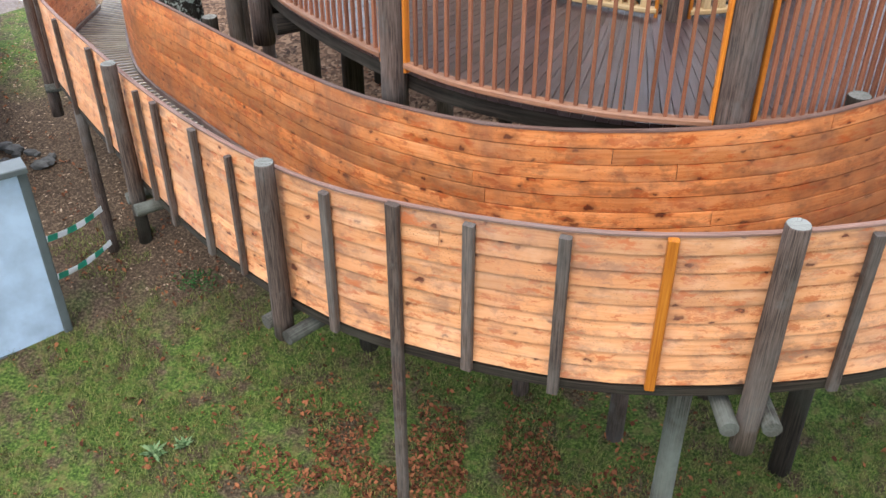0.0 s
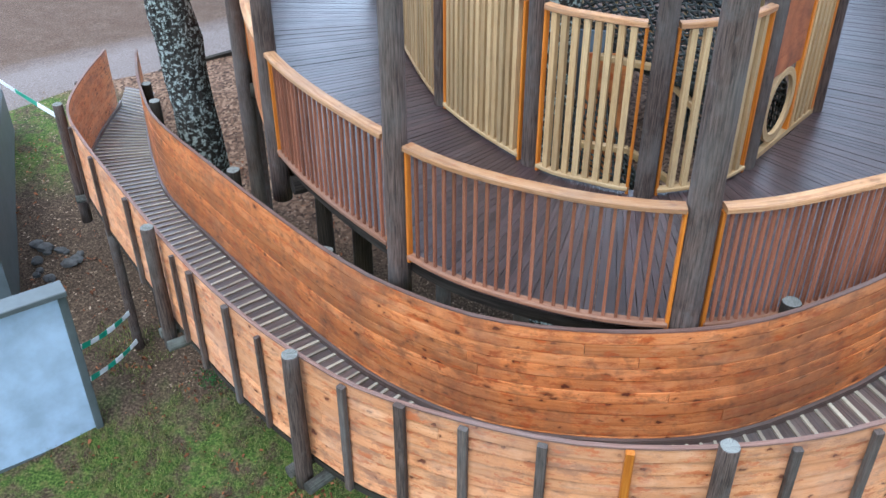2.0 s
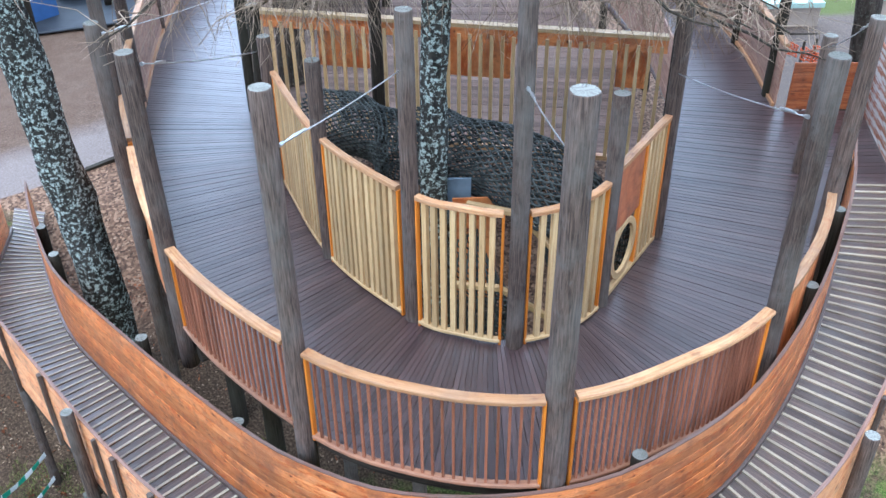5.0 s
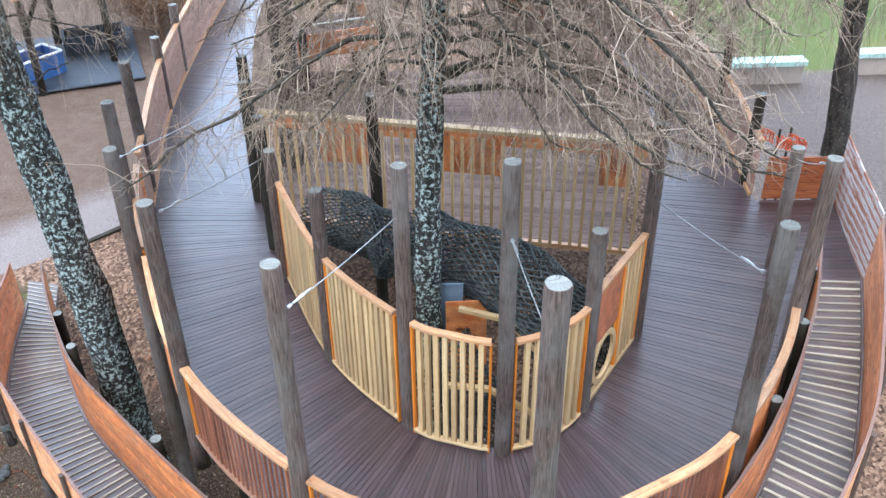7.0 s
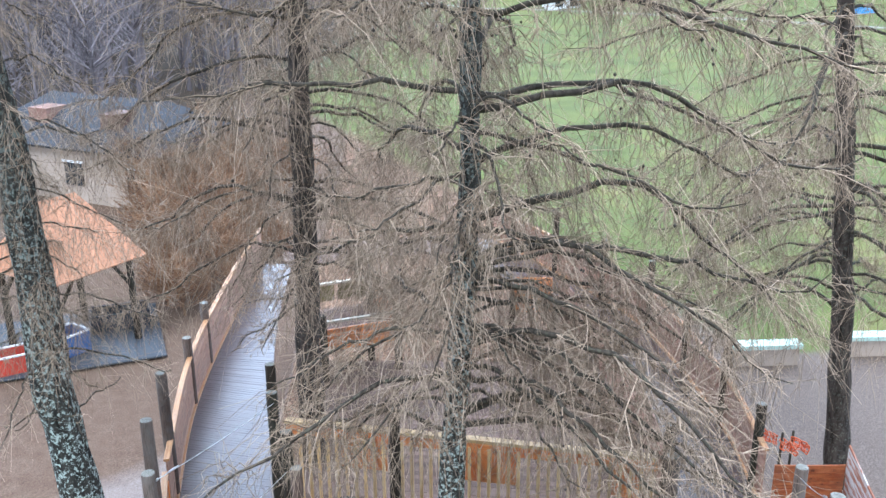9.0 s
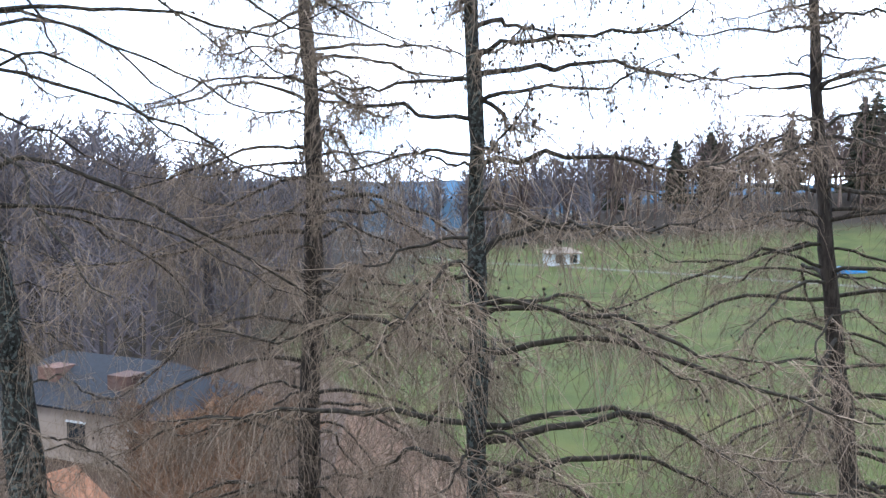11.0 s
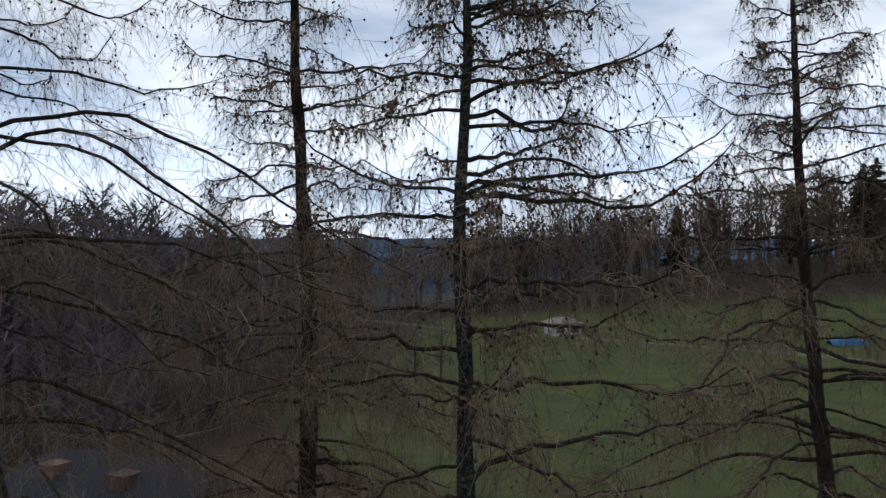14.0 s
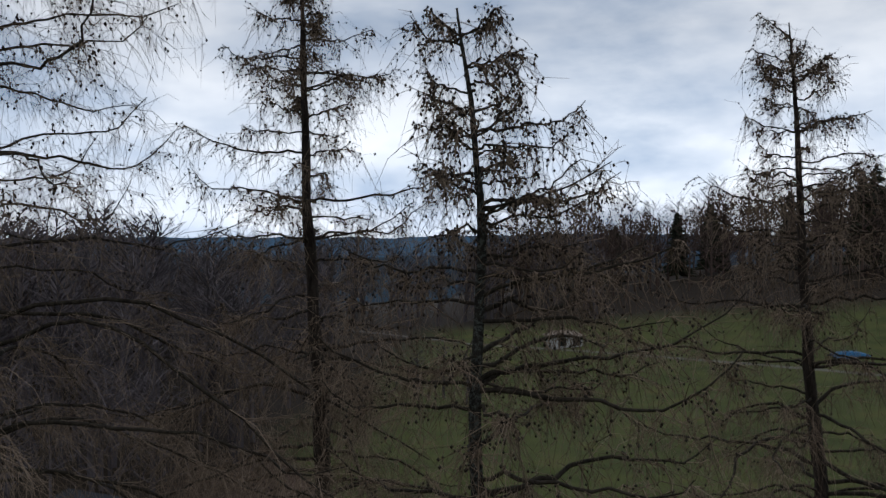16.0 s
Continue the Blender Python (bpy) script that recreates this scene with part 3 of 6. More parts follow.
# ---- floors of boards ----
def boards(name, label, a_line, b_line, count, mat, thick, z, inset_a=0.0, inset_b=0.0, gap=0.006, strip=None, group="floor", single=None):
    floor = thing(name, label, "floor", kind="structure", at=a_line.at(0))
    N = len(a_line.pts) - 1
    # even steps along the longer edge
    long_line = a_line if a_line.length > b_line.length else b_line
    joined = Geo()
    for k in range(count):
        us = [long_line.u(long_line.length * (k + e) / count) for e in (0, 1)]
        A, B = [spline(a_line.pts, u) for u in us], [spline(b_line.pts, u) for u in us]
        w = (B[0] - A[0]).normalized()
        A = [p + w * inset_a for p in A]
        B = [p - w * inset_b for p in B]
        da, db = (A[1] - A[0]), (B[1] - B[0])

        def piece(name, f0, f1, z0, z1, mat):
            g = Geo()
            c = [A[0] + da * f0, B[0] + db * f0, B[0] + db * f1, A[0] + da * f1]
            c = [p - floor.location for p in c]
            lo = [p + Vector((0, 0, z0)) for p in c]
            hi = [p + Vector((0, 0, z1)) for p in c]
            b = len(g.v)
            g.v += [tuple(p) for p in lo + hi]
            L = (c[1] - c[0]).length
            g.g += [(0, 0, 0), (L, 0, 0), (L, 0.12, 0), (0, 0.12, 0)] * 2
            g.f += [(3, 2, 1, 0), (4, 5, 6, 7), (0, 1, 5, 4), (1, 2, 6, 5), (2, 3, 7, 6), (3, 0, 4, 7)]
            if single and not single(A[0]):
                base = len(joined.v)
                joined.v += g.v
                joined.g += [(q[0] + k * 1.7, q[1] + k * 0.13, 0.0) for q in g.g]
                joined.f += [tuple(i + base for i in f) for f in g.f]
                return
            part(name, g, mat, floor)

        size = max(da.length, db.length)
        e = gap / size / 2
        if strip:
            piece("board", e, 0.72, z - thick, z, mat)
            piece("grip_strip", 0.75, 0.98, z - thick, z + 0.012, strip)
        else:
            piece("board", e, 1 - e, z - thick + rng.uniform(-0.002, 0.002), z + rng.uniform(-0.002, 0.002), mat)
    if joined.v:
        tagged(part("far_boards", joined, mat, floor), kind="stuff")
    return floor


ramp_floor = boards("ramp_floor", "dark ramp boards with pale anti-slip strips", ramp_in, ramp_out, 150, m_rampboard, 0.035, 0.0, 0.03, 0.0, strip=m_strip)
deck_floor = boards("deck_floor", "dark wet decking boards laid across the walkway", deck_in, deck_out, 540, m_deck, 0.03, 0.0, -0.06, 0.03, gap=0.0072, single=lambda p: p.y < 11.6)
land_in, land_out = Line([(5.74, 9.16, DECK_Z), (5.65, 10.2, DECK_Z), (5.75, 11.2, DECK_Z)]), Line([(6.51, 9.1, DECK_Z), (6.74, 10.2, DECK_Z), (6.96, 11.14, DECK_Z)])
landing = boards("landing_floor", "dark decking boards where the ramp meets the deck", land_in, land_out, 22, m_deck, 0.03, -0.006)
fill_in, fill_out = Line([(4.9, 7.62, DECK_Z), (5.22, 8.8, DECK_Z), (5.58, 10.2, DECK_Z)]), Line([(4.94, 7.61, DECK_Z), (5.76, 9.16, DECK_Z), (5.66, 10.2, DECK_Z)])
boards("corner_floor", "dark decking boards filling the corner by the ramp", fill_in, fill_out, 20, m_deck, 0.03, -0.003)


# ---- round posts ----
def round_post(name, label, x, y, z0, z1, r, lean=(0, 0), mat=None, group=""):
    """A peeled log with a slightly uneven outline, chamfered at the top."""
    seed = x * 3.1 + y * 1.7
    g = Geo()
    n = 7
    pts = [(lean[0] * k / n, lean[1] * k / n, (z1 - z0 - 0.012) * k / n) for k in range(n + 1)]
    rad = [r * (1.06 - 0.1 * k / n) for k in range(n + 1)]
    pts.append((lean[0], lean[1], z1 - z0))
    rad.append(r * 0.9)
    g.tube(pts, rad, 12, seed, 0.1)
    me = g.mesh(name, True)
    me.materials.append(mat or m_post)
    me.materials.append(m_endgrain)
    me.polygons[-1].material_index = 1
    ob = part(name, me, None)
    ob.location = (x, y, z0)
    return tagged(ob, label, "post", group)


DECK_POSTS = [(-1.72, 6.9, 7.28), (-0.4, 5.36, 7.63), (1.63, 4.67, 7.86), (3.64, 5.67, 7.6), (4.82, 7.42, 7.2), (-2.62, 8.9, 6.8), (-2.98, 10.2, 6.77), (-3.24, 12.0, 6.55), (-3.55, 14.9, 5.8), (-3.58, 16.6, 5.78), (5.45, 9.5, 6.2)]
for k, (x, y, z) in enumerate(DECK_POSTS):
    round_post("deck_post", "tall weathered grey-brown log post at the deck's edge", x, y, DECK_Z - 0.5 if y < 8.5 else ground_z(x, y) - 0.1, z, 0.103 if k == 2 else 0.086, group="posts round the deck")
INNER_POSTS = [(-1.02, 9.7, 6.3), (-0.32, 8.02, 6.7), (0.57, 6.87, 7.59), (1.52, 6.4, 7.85), (2.46, 6.99, 6.74), (3.32, 8.2, 7.25)]
for x, y, z in INNER_POSTS:
    round_post("inner_post", "weathered log post of the inner fence", x, y, ground_z(x, y) - 0.1, z, 0.082, group="posts round the tree well")
for x, y, z in [(-1.22, 10.4, 6.42), (-1.58, 11.7, 6.33), (-1.72, 12.6, 6.35), (3.95, 10.25, 6.45), (0.22, 10.6, 6.58)]:
    round_post("well_post", "dark mossy log post at the back of the tree well", x, y, ground_z(x, y) - 0.1, z, 0.085, mat=m_under, group="posts round the tree well")


m_foot = wood("damp brown foot rail", (0.36, 0.2, 0.12), (0.27, 0.13, 0.075), (0.15, 0.065, 0.04), 0.45, 0.3, 0.4, (0.16, 0.1, 0.08))


# ---- railings ----
def railing(a, b, line, count, group="deck railings", height=0.99, end_posts=True, mats=None, label=None, rail=(0.1, 0.045), bal=0.022, foot=True):
    """One bay between two posts: hand rail and foot rail bent along the line, squared balusters between them, stained end posts."""
    mr, mb, me = mats or (m_rail, m_baluster, m_stain)
    s0, s1 = line.near(*a), line.near(*b)
    s0, s1 = s0 + 0.12, s1 - 0.12
    base = line.at((s0 + s1) / 2)
    bay = thing("railing", label or "deck railing with pine hand rail and red-brown balusters", "railing", group, at=base)

    def bent(name, z, w, h, mat):
        g, rings = Geo(), []
        n = 10
        for k in range(n + 1):
            q = s0 + (s1 - s0) * k / n
            p, nn = line.at(q) - base, line.normal(q)
            c = p + Vector((0, 0, z))
            e = 0.008
            sec = [(-w/2+e, 0), (w/2-e, 0), (w/2, e), (w/2, h-e), (w/2-e, h), (-w/2+e, h), (-w/2, h-e), (-w/2, e)]
            rings.append([c + nn * x + Vector((0, 0, y)) for x, y in sec])
        g.loft(rings)
        part(name, g, mat, bay)

    bent("hand_rail", height - rail[1], rail[0], rail[1], mr)
    if foot:
        bent("foot_rail", 0.03, 0.07, 0.04, mats[1] if mats else m_foot)
    g = Geo().beam((0, 0, 0.07), (0, 0, height - rail[1] + 0.002), bal, bal, (0, 1, 0))
    me_b = g.mesh("baluster")
    me_b.materials.append(mb)
    for k in range(count):
        q = s0 + (s1 - s0) * (k + 1) / (count + 1)
        p, nn = line.at(q) - base, line.normal(q)
        ob = part("baluster", me_b, None, bay)
        ob.location, ob.rotation_euler = p, (0, 0, math.atan2(nn.y, nn.x))
    if end_posts:
        for q in (s0, s1):
            p = line.at(q) - base
            g = Geo().beam(p + Vector((0, 0, 0.0)), p + Vector((0, 0, height - rail[1])), 0.026, 0.045, line.normal(q), cut=0.004)
            part("end_post", g, me, bay, "orange-stained end post")
    return bay


open_ring = DECK_POSTS[0:4]
for a, b in zip(open_ring, open_ring[1:]):
    railing(a[:2], b[:2], deck_out, 34 if a[0] > 1.5 and a[0] < 3 else 22)


def board_bay(a, b, line, low, high, mat, label, group, rail_mat=m_rail, pitch=0.1, name="board_railing"):
    """A closed bay: upright boards side by side under a hand rail."""
    s0, s1 = line.near(*a) + 0.1, line.near(*b) - 0.1
    base = line.at((s0 + s1) / 2)
    bay = thing(name, label, "railing", group, at=base)
    g, rings = Geo(), []
    for k in range(11):
        q = s0 + (s1 - s0) * k / 10
        p, nn = line.at(q) - base, line.normal(q)
        rings.append([p + nn * x + Vector((0, 0, z)) for x, z in ((-0.045, high - 0.045), (0.045, high - 0.045), (0.045, high), (-0.045, high))])
    part("hand_rail", g.loft(rings), rail_mat, bay)
    n = int((s1 - s0) / pitch)
    for k in range(n):
        q = s0 + (s1 - s0) * (k + 0.5) / n
        p, nn = line.at(q) - base, line.normal(q)
        w = (s1 - s0) / n * 0.94
        h = high - 0.046 + rng.uniform(-0.01, 0)
        part("board", Geo().beam(p + Vector((0, 0, low)), p + Vector((0, 0, h)), w, 0.022, nn), mat, bay)
    for q in (s0 - 0.02, s1 + 0.02):
        p = line.at(q) - base
        part("end_post", Geo().beam(p + Vector((0, 0, low)), p + Vector((0, 0, high - 0.045)), 0.05, 0.05, line.normal(q), cut=0.004), m_stain, bay, "orange-stained end post")
    return bay


board_bay((-2.62, 8.9), (-1.72, 6.9), deck_out, 0.03, 1.0, m_clad, "closed deck railing of upright larch boards", "deck railings")
board_bay((3.64, 5.67), (4.82, 7.42), deck_out, 0.03, 1.0, m_clad, "closed deck railing of upright larch boards", "deck railings")
board_bay((-3.1, 11.2), (-2.62, 8.9), deck_out, 0.03, 1.0, m_clad, "closed deck railing of upright larch boards", "deck railings")

# slatted fence round the tree well
slat_mats = (m_rail, m_slat, m_stain)
for (a, b), count in zip(zip(INNER_POSTS, INNER_POSTS[1:]), (15, 13, 8, 7)):
    railing(a[:2], b[:2], deck_in, count, "inner fence", 1.5, True, slat_mats, "inner fence of pale upright pine slats", (0.075, 0.05), 0.05)


def crawl_panel():
    """The last bay of the inner fence: slats, a stained board and a round-headed crawl hole framed in plywood."""
    a, b = Vector((2.46, 6.99, DECK_Z)), Vector((3.32, 8.2, DECK_Z))
    d = (b - a).normalized()
    n = Vector((d.y, -d.x, 0))
    L = (b - a).length
    bay = thing("crawl_panel", "inner fence bay with a round-headed crawl hole and pine slats", "fence", "inner fence", at=a)
    at = lambda s, z, o=0.0: d * s + n * o + Vector((0, 0, z))
    part("hand_rail", Geo().beam(at(0.1, 1.505), at(L - 0.1, 1.505), 0.075, 0.05), m_rail, bay)
    for s in (0.12, 0.8, L - 0.12):
        part("end_post", Geo().beam(at(s, 0.0), at(s, 1.48), 0.05, 0.05, n), m_stain, bay, "orange-stained end post")
    for k in range(5):
        s = 0.9 + k * 0.11
        part("slat", Geo().beam(at(s, 0.05), at(s, 1.48), 0.05, 0.04, n), m_slat, bay)
    part("board", Geo().beam(at(0.46, 0.76), at(0.46, 1.46), 0.62, 0.025, n), m_bulkhead, bay, "dark red-brown board")
    g = Geo()
    outer, inner = [], []
    for k in range(25):
        t = 2 * math.pi * k / 24
        outer.append((0.46 + 0.31 * math.cos(t), 0.42 + 0.35 * math.sin(t)))
        inner.append((0.46 + 0.24 * math.cos(t), 0.42 + 0.28 * math.sin(t)))
    g.loft([[at(*outer[k], -0.02), at(*inner[k], -0.02), at(*inner[k], 0.02), at(*outer[k], 0.02)] for k in range(25)], closed_ends=False)
    part("hole_frame", g, m_slat, bay, "round plywood frame of the crawl hole")
    part("foot_rail", Geo().beam(at(0.1, 0.03), at(L - 0.1, 0.03), 0.06, 0.05), m_slat, bay)


crawl_panel()


# railing across the back of the tree well
def back_railing():
    a, b = Vector((-1.38, 11.55, 4.42)), Vector((3.8, 10.22, 4.42))
    d = (b - a).normalized()
    L = (b - a).length
    n = Vector((d.y, -d.x, 0))
    bay = thing("back_railing", "orange pine railing with pale slats across the tree well", "railing", "inner fence", at=a)
    part("hand_rail", Geo().beam(d * 0 + Vector((0, 0, 1.52)), d * L + Vector((0, 0, 1.52)), 0.12, 0.05), m_slat, bay, "pale pine hand rail")
    part("top_board", Geo().beam(d * 0 + Vector((0, 0, 1.4)), d * L + Vector((0, 0, 1.4)), 0.03, 0.18), m_clad, bay)
    part("foot_rail", Geo().beam(d * 0 + Vector((0, 0, -0.2)), d * L + Vector((0, 0, -0.2)), 0.07, 0.07), m_rail, bay)
    me = Geo().beam((0, 0, -0.18), (0, 0, 1.4), 0.045, 0.03, (0, 1, 0)).mesh("slat")
    me.materials.append(m_slat)
    k = int(L / 0.14)
    for i in range(k):
        ob = part("slat", me, None, bay)
        ob.location, ob.rotation_euler = d * (L * (i + 0.5) / k) + n * 0.02, (0, 0, math.atan2(d.y, d.x))
    for s0, w in ((0.8, 0.7), (2.6, 0.8), (4.75, 0.4)):
        part("panel", Geo().beam(d * s0 - n * 0.12 + Vector((0, 0, 1.08)), d * (s0 + w) - n * 0.12 + Vector((0, 0, 1.08)), 0.025, 0.62), m_clad, bay, "orange larch panel")


back_railing()

# ---- left walkway: plank fence on its outer side ----
left_line = Line([(x, y, DECK_Z) for x, y in DECK_OUT[:4]])
plank_wall("wall_walkway", "faded reddish plank fence along the long walkway", left_line, m_fence, 0.0, left_line.near(-3.15, 11.4), 0.02, 0.98, 7, 0.024, 1, 8)
right_line = Line([(x, y, DECK_Z) for x, y in [(5.76, 11.3), (5.97, 13.6), (5.82, 16.5), (5.32, 19.0), (2.92, 24.3)]])
for i, s in enumerate(np.arange(0.4, right_line.length, 2.0)):
    p = right_line.at(s)
    round_post("walkway_post", "dark log post along the far walkway", p.x, p.y, ground_z(p.x, p.y) - 0.1, 5.9 + 0.15 * (i % 2), 0.08, mat=m_under, group="far walkway posts")
plank_wall("wall_far_walkway", "low faded plank fence along the far walkway", right_line, m_fence, 0.0, right_line.length, 0.02, 0.9, 5, 0.024, 1, 9)
for ln, s1, top in ((left_line, left_line.near(-3.15, 11.4), 0.98), (right_line, right_line.length, 0.9)):
    capped = thing("fence_trim", "pale pine cap and foot strip of the walkway fence", "trim", kind="structure", at=ln.at(0))
    curved_cap("cap_rail", "", ln, m_rail, 0.0, s1, top + 0.003, 0.085, 0.04, 0.01, capped)
    curved_cap("foot_strip", "", ln, m_rail, 0.0, s1, 0.012, 0.035, 0.05, -0.02, capped)
inner_line = Line([(4.28, 11.3, DECK_Z), (4.42, 13.6, DECK_Z), (4.22, 16.4, DECK_Z), (3.9, 18.7, DECK_Z)])
plank_wall("wall_walkway_inner", "pale plank fence on the inner side of the far walkway", inner_line, m_fence, 0.0, inner_line.length, 0.02, 0.95, 6, 0.024, -1, 19)
land_line = Line([(6.51, 9.08, DECK_Z), (6.74, 10.2, DECK_Z), (6.96, 11.16, DECK_Z)])
plank_wall("wall_landing", "plank wall beside the landing, paint worn pale", land_line, m_peel, 0.0, land_line.length, 0.0, 1.05, 8, 0.024, 1, 12)
end_line = Line([(5.9, 11.24, DECK_Z), (6.4, 11.2, DECK_Z), (6.96, 11.18, DECK_Z)])
side_line = Line([(2.92, 18.95, DECK_Z), (3.35, 18.9, DECK_Z), (3.78, 18.85, DECK_Z)])
plank_wall("wall_side_screen", "orange plank screen beside the far walkway", side_line, m_clad, 0.0, side_line.length, 0.0, 0.85, 5, 0.024, 1, 17)
plank_wall("wall_bulkhead", "orange plank screen closing the landing", end_line, m_bulkhead, 0.0, end_line.length, 0.0, 0.7, 5, 0.024, 1, 13)
cross_in, cross_out = Line([(-2.6, 22.0, DECK_Z), (0.0, 23.0, DECK_Z), (2.1, 23.2, DECK_Z)]), Line([(-2.9, 23.5, DECK_Z), (0.0, 24.5, DECK_Z), (2.9, 24.7, DECK_Z)])
wf_in, wf_out = Line([(-1.3, 11.8, DECK_Z), (-1.6, 14.6, DECK_Z), (-1.9, 17.6, DECK_Z)]), Line([(3.9, 10.7, DECK_Z), (4.15, 14.0, DECK_Z), (3.95, 17.2, DECK_Z)])
boards("well_floor", "brown boards of the lower floor between the walkways", wf_in, wf_out, 46, m_dryboard, 0.03, -0.45)
boards("cross_floor", "dry brown boards of the far cross walkway", cross_in, cross_out, 50, m_dryboard, 0.03, -0.01)


# ---- battens, posts and bearers of the outer ramp wall ----
def batten(x, y, mat, w=0.055, low=-0.05, high=0.94, label="dark weathered batten on the outer ramp wall", cut_top=0.0):
    s = ramp_out.near(x, y)
    p, nn = ramp_out.at(s), ramp_out.normal(s)
    c = p + nn * 0.052
    g = Geo().beam(Vector((0, 0, low)), Vector((0, 0, high)), w, 0.045, nn, cut=0.006)
    ob = part("batten", g, mat)
    ob.location = c
    return tagged(ob, label, "batten", "battens on the ramp wall")


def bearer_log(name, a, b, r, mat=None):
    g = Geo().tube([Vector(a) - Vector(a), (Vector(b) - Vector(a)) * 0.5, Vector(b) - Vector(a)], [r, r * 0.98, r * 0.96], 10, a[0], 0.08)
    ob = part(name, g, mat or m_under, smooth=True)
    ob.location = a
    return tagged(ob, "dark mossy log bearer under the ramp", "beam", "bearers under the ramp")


for x, y in [(-5.5, 10.7), (-4.75, 8.95), (-4.1, 8.05), (-3.28, 7.0), (-2.14, 5.59), (-1.69, 5.11), (-0.61, 4.13), (0.22, 3.7), (0.69, 3.55), (2.17, 3.54), (2.63, 3.65), (3.54, 4.02), (4.7, 4.9), (5.4, 5.75)]:
    batten(x, y, m_post, w=rng.choice((0.05, 0.058, 0.062)), low=rng.uniform(-0.12, -0.03), high=0.94 + rng.uniform(-0.02, 0.015))
batten(-2.4, 5.89, m_post, 0.03, -0.02, 0.93, "thin dark stake nailed to the outer ramp wall")
batten(-1.36, 4.79, m_post, 0.036, -0.02, 0.9, "thin round stake nailed to the outer ramp wall")
batten(1.2, 3.48, m_stain, 0.055, 0.0, 0.955, "bright orange-stained batten on the outer ramp wall")
batten(3.08, 3.81, m_stain, 0.05, 0.0, 0.95, "bright orange-stained batten on the outer ramp wall")
batten(-0.2, 3.88, m_post, 0.075, -3.3, 0.97, "long squared post from the lawn up to the ramp wall")

for x, y, top, low in [(-5.05, 9.45, 1.08, -0.6), (-2.68, 6.23, 1.06, -0.3), (-0.97, 4.46, 1.03, -0.28), (1.74, 3.46, 1.06, -0.4), (4.3, 4.52, 1.04, -0.4), (6.1, 6.9, 1.04, -4.2), (6.85, 8.8, 1.1, -4.5)]:
    s = ramp_out.near(x, y)
    p, nn = ramp_out.at(s), ramp_out.normal(s)
    c = p + nn * 0.105
    round_post("ramp_post", "round grey log post holding the outer ramp wall", c.x, c.y, c.z + low, c.z + top, 0.064, group="posts of the ramp wall")
    d = ramp_out.at(min(s + 0.1, O_END)) - ramp_out.at(max(s - 0.1, 0))
    d.z = 0
    d.normalize()
    zb = p.z - 0.2
    for off in (-0.115, 0.115):
        q = p + d * off
        bearer_log("bearer", (q.x + nn.x * 0.17, q.y + nn.y * 0.17, zb), (q.x - nn.x * 1.1, q.y - nn.y * 1.1, zb), 0.052, m_lichen_log)

for x, y, m in [(1.57, 4.3, m_lichen_log), (-3.95, 8.5, m_under), (-4.7, 10.0, m_under), (4.6, 5.4, m_under)]:
    z = ramp_out.at(ramp_out.near(x, y)).z
    round_post("support_log", "grey-green log standing under the ramp", x, y, ground_z(x, y) - 0.1, z - 0.12, 0.075, mat=m, group="logs under the ramp")

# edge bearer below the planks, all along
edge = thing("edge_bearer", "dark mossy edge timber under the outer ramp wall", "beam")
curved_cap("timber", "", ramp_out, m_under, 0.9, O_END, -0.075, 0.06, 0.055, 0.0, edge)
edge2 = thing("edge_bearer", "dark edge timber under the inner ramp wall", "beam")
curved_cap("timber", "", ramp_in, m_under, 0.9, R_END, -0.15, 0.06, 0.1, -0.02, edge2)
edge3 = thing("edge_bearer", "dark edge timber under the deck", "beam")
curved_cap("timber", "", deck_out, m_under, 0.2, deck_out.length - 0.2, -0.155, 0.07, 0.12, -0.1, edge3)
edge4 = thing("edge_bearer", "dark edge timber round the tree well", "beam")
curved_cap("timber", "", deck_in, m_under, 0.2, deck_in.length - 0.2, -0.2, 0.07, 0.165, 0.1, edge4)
# posts of the inner ramp wall on its back side
for x, y, dz in [(-4.55, 10.45, 1.0), (-3.95, 9.3, 1.12), (-2.35, 7.2, 1.1), (-1.15, 5.88, 0.95), (2.4, 4.68, 1.06), (4.35, 6.4, 1.0), (4.95, 7.35, 1.05), (5.35, 8.2, 1.02)]:
    s = ramp_in.near(x, y)
    p, nn = ramp_in.at(s), ramp_in.normal(s)
    c = p - nn * 0.075
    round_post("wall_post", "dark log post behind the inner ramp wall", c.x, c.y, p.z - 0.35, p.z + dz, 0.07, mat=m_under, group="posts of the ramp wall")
# deck substructure: twin bearers at the posts and short props
for x, y, z in DECK_POSTS[:1] + DECK_POSTS[2:6]:
    s = deck_out.near(x, y)
    nn = deck_out.normal(s)
    d = Vector((-nn.y, nn.x, 0))
    for off in (-0.16, 0.16):
        a = Vector((x, y, DECK_Z - 0.3)) + d * off - nn * 0.06
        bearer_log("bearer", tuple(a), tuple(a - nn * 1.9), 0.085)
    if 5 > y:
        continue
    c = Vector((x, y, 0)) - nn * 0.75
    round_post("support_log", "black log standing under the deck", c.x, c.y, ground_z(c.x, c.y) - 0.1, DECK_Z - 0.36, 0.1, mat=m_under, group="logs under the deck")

# ---- steel cables between the post tops ----
def steel():
    m, n, l, b = material("galvanised steel", 0.35, 0.5)
    b.inputs["Base Color"].default_value = (0.55, 0.56, 0.57, 1)
    b.inputs["Metallic"].default_value = 0.8
    return m


m_steel = steel()


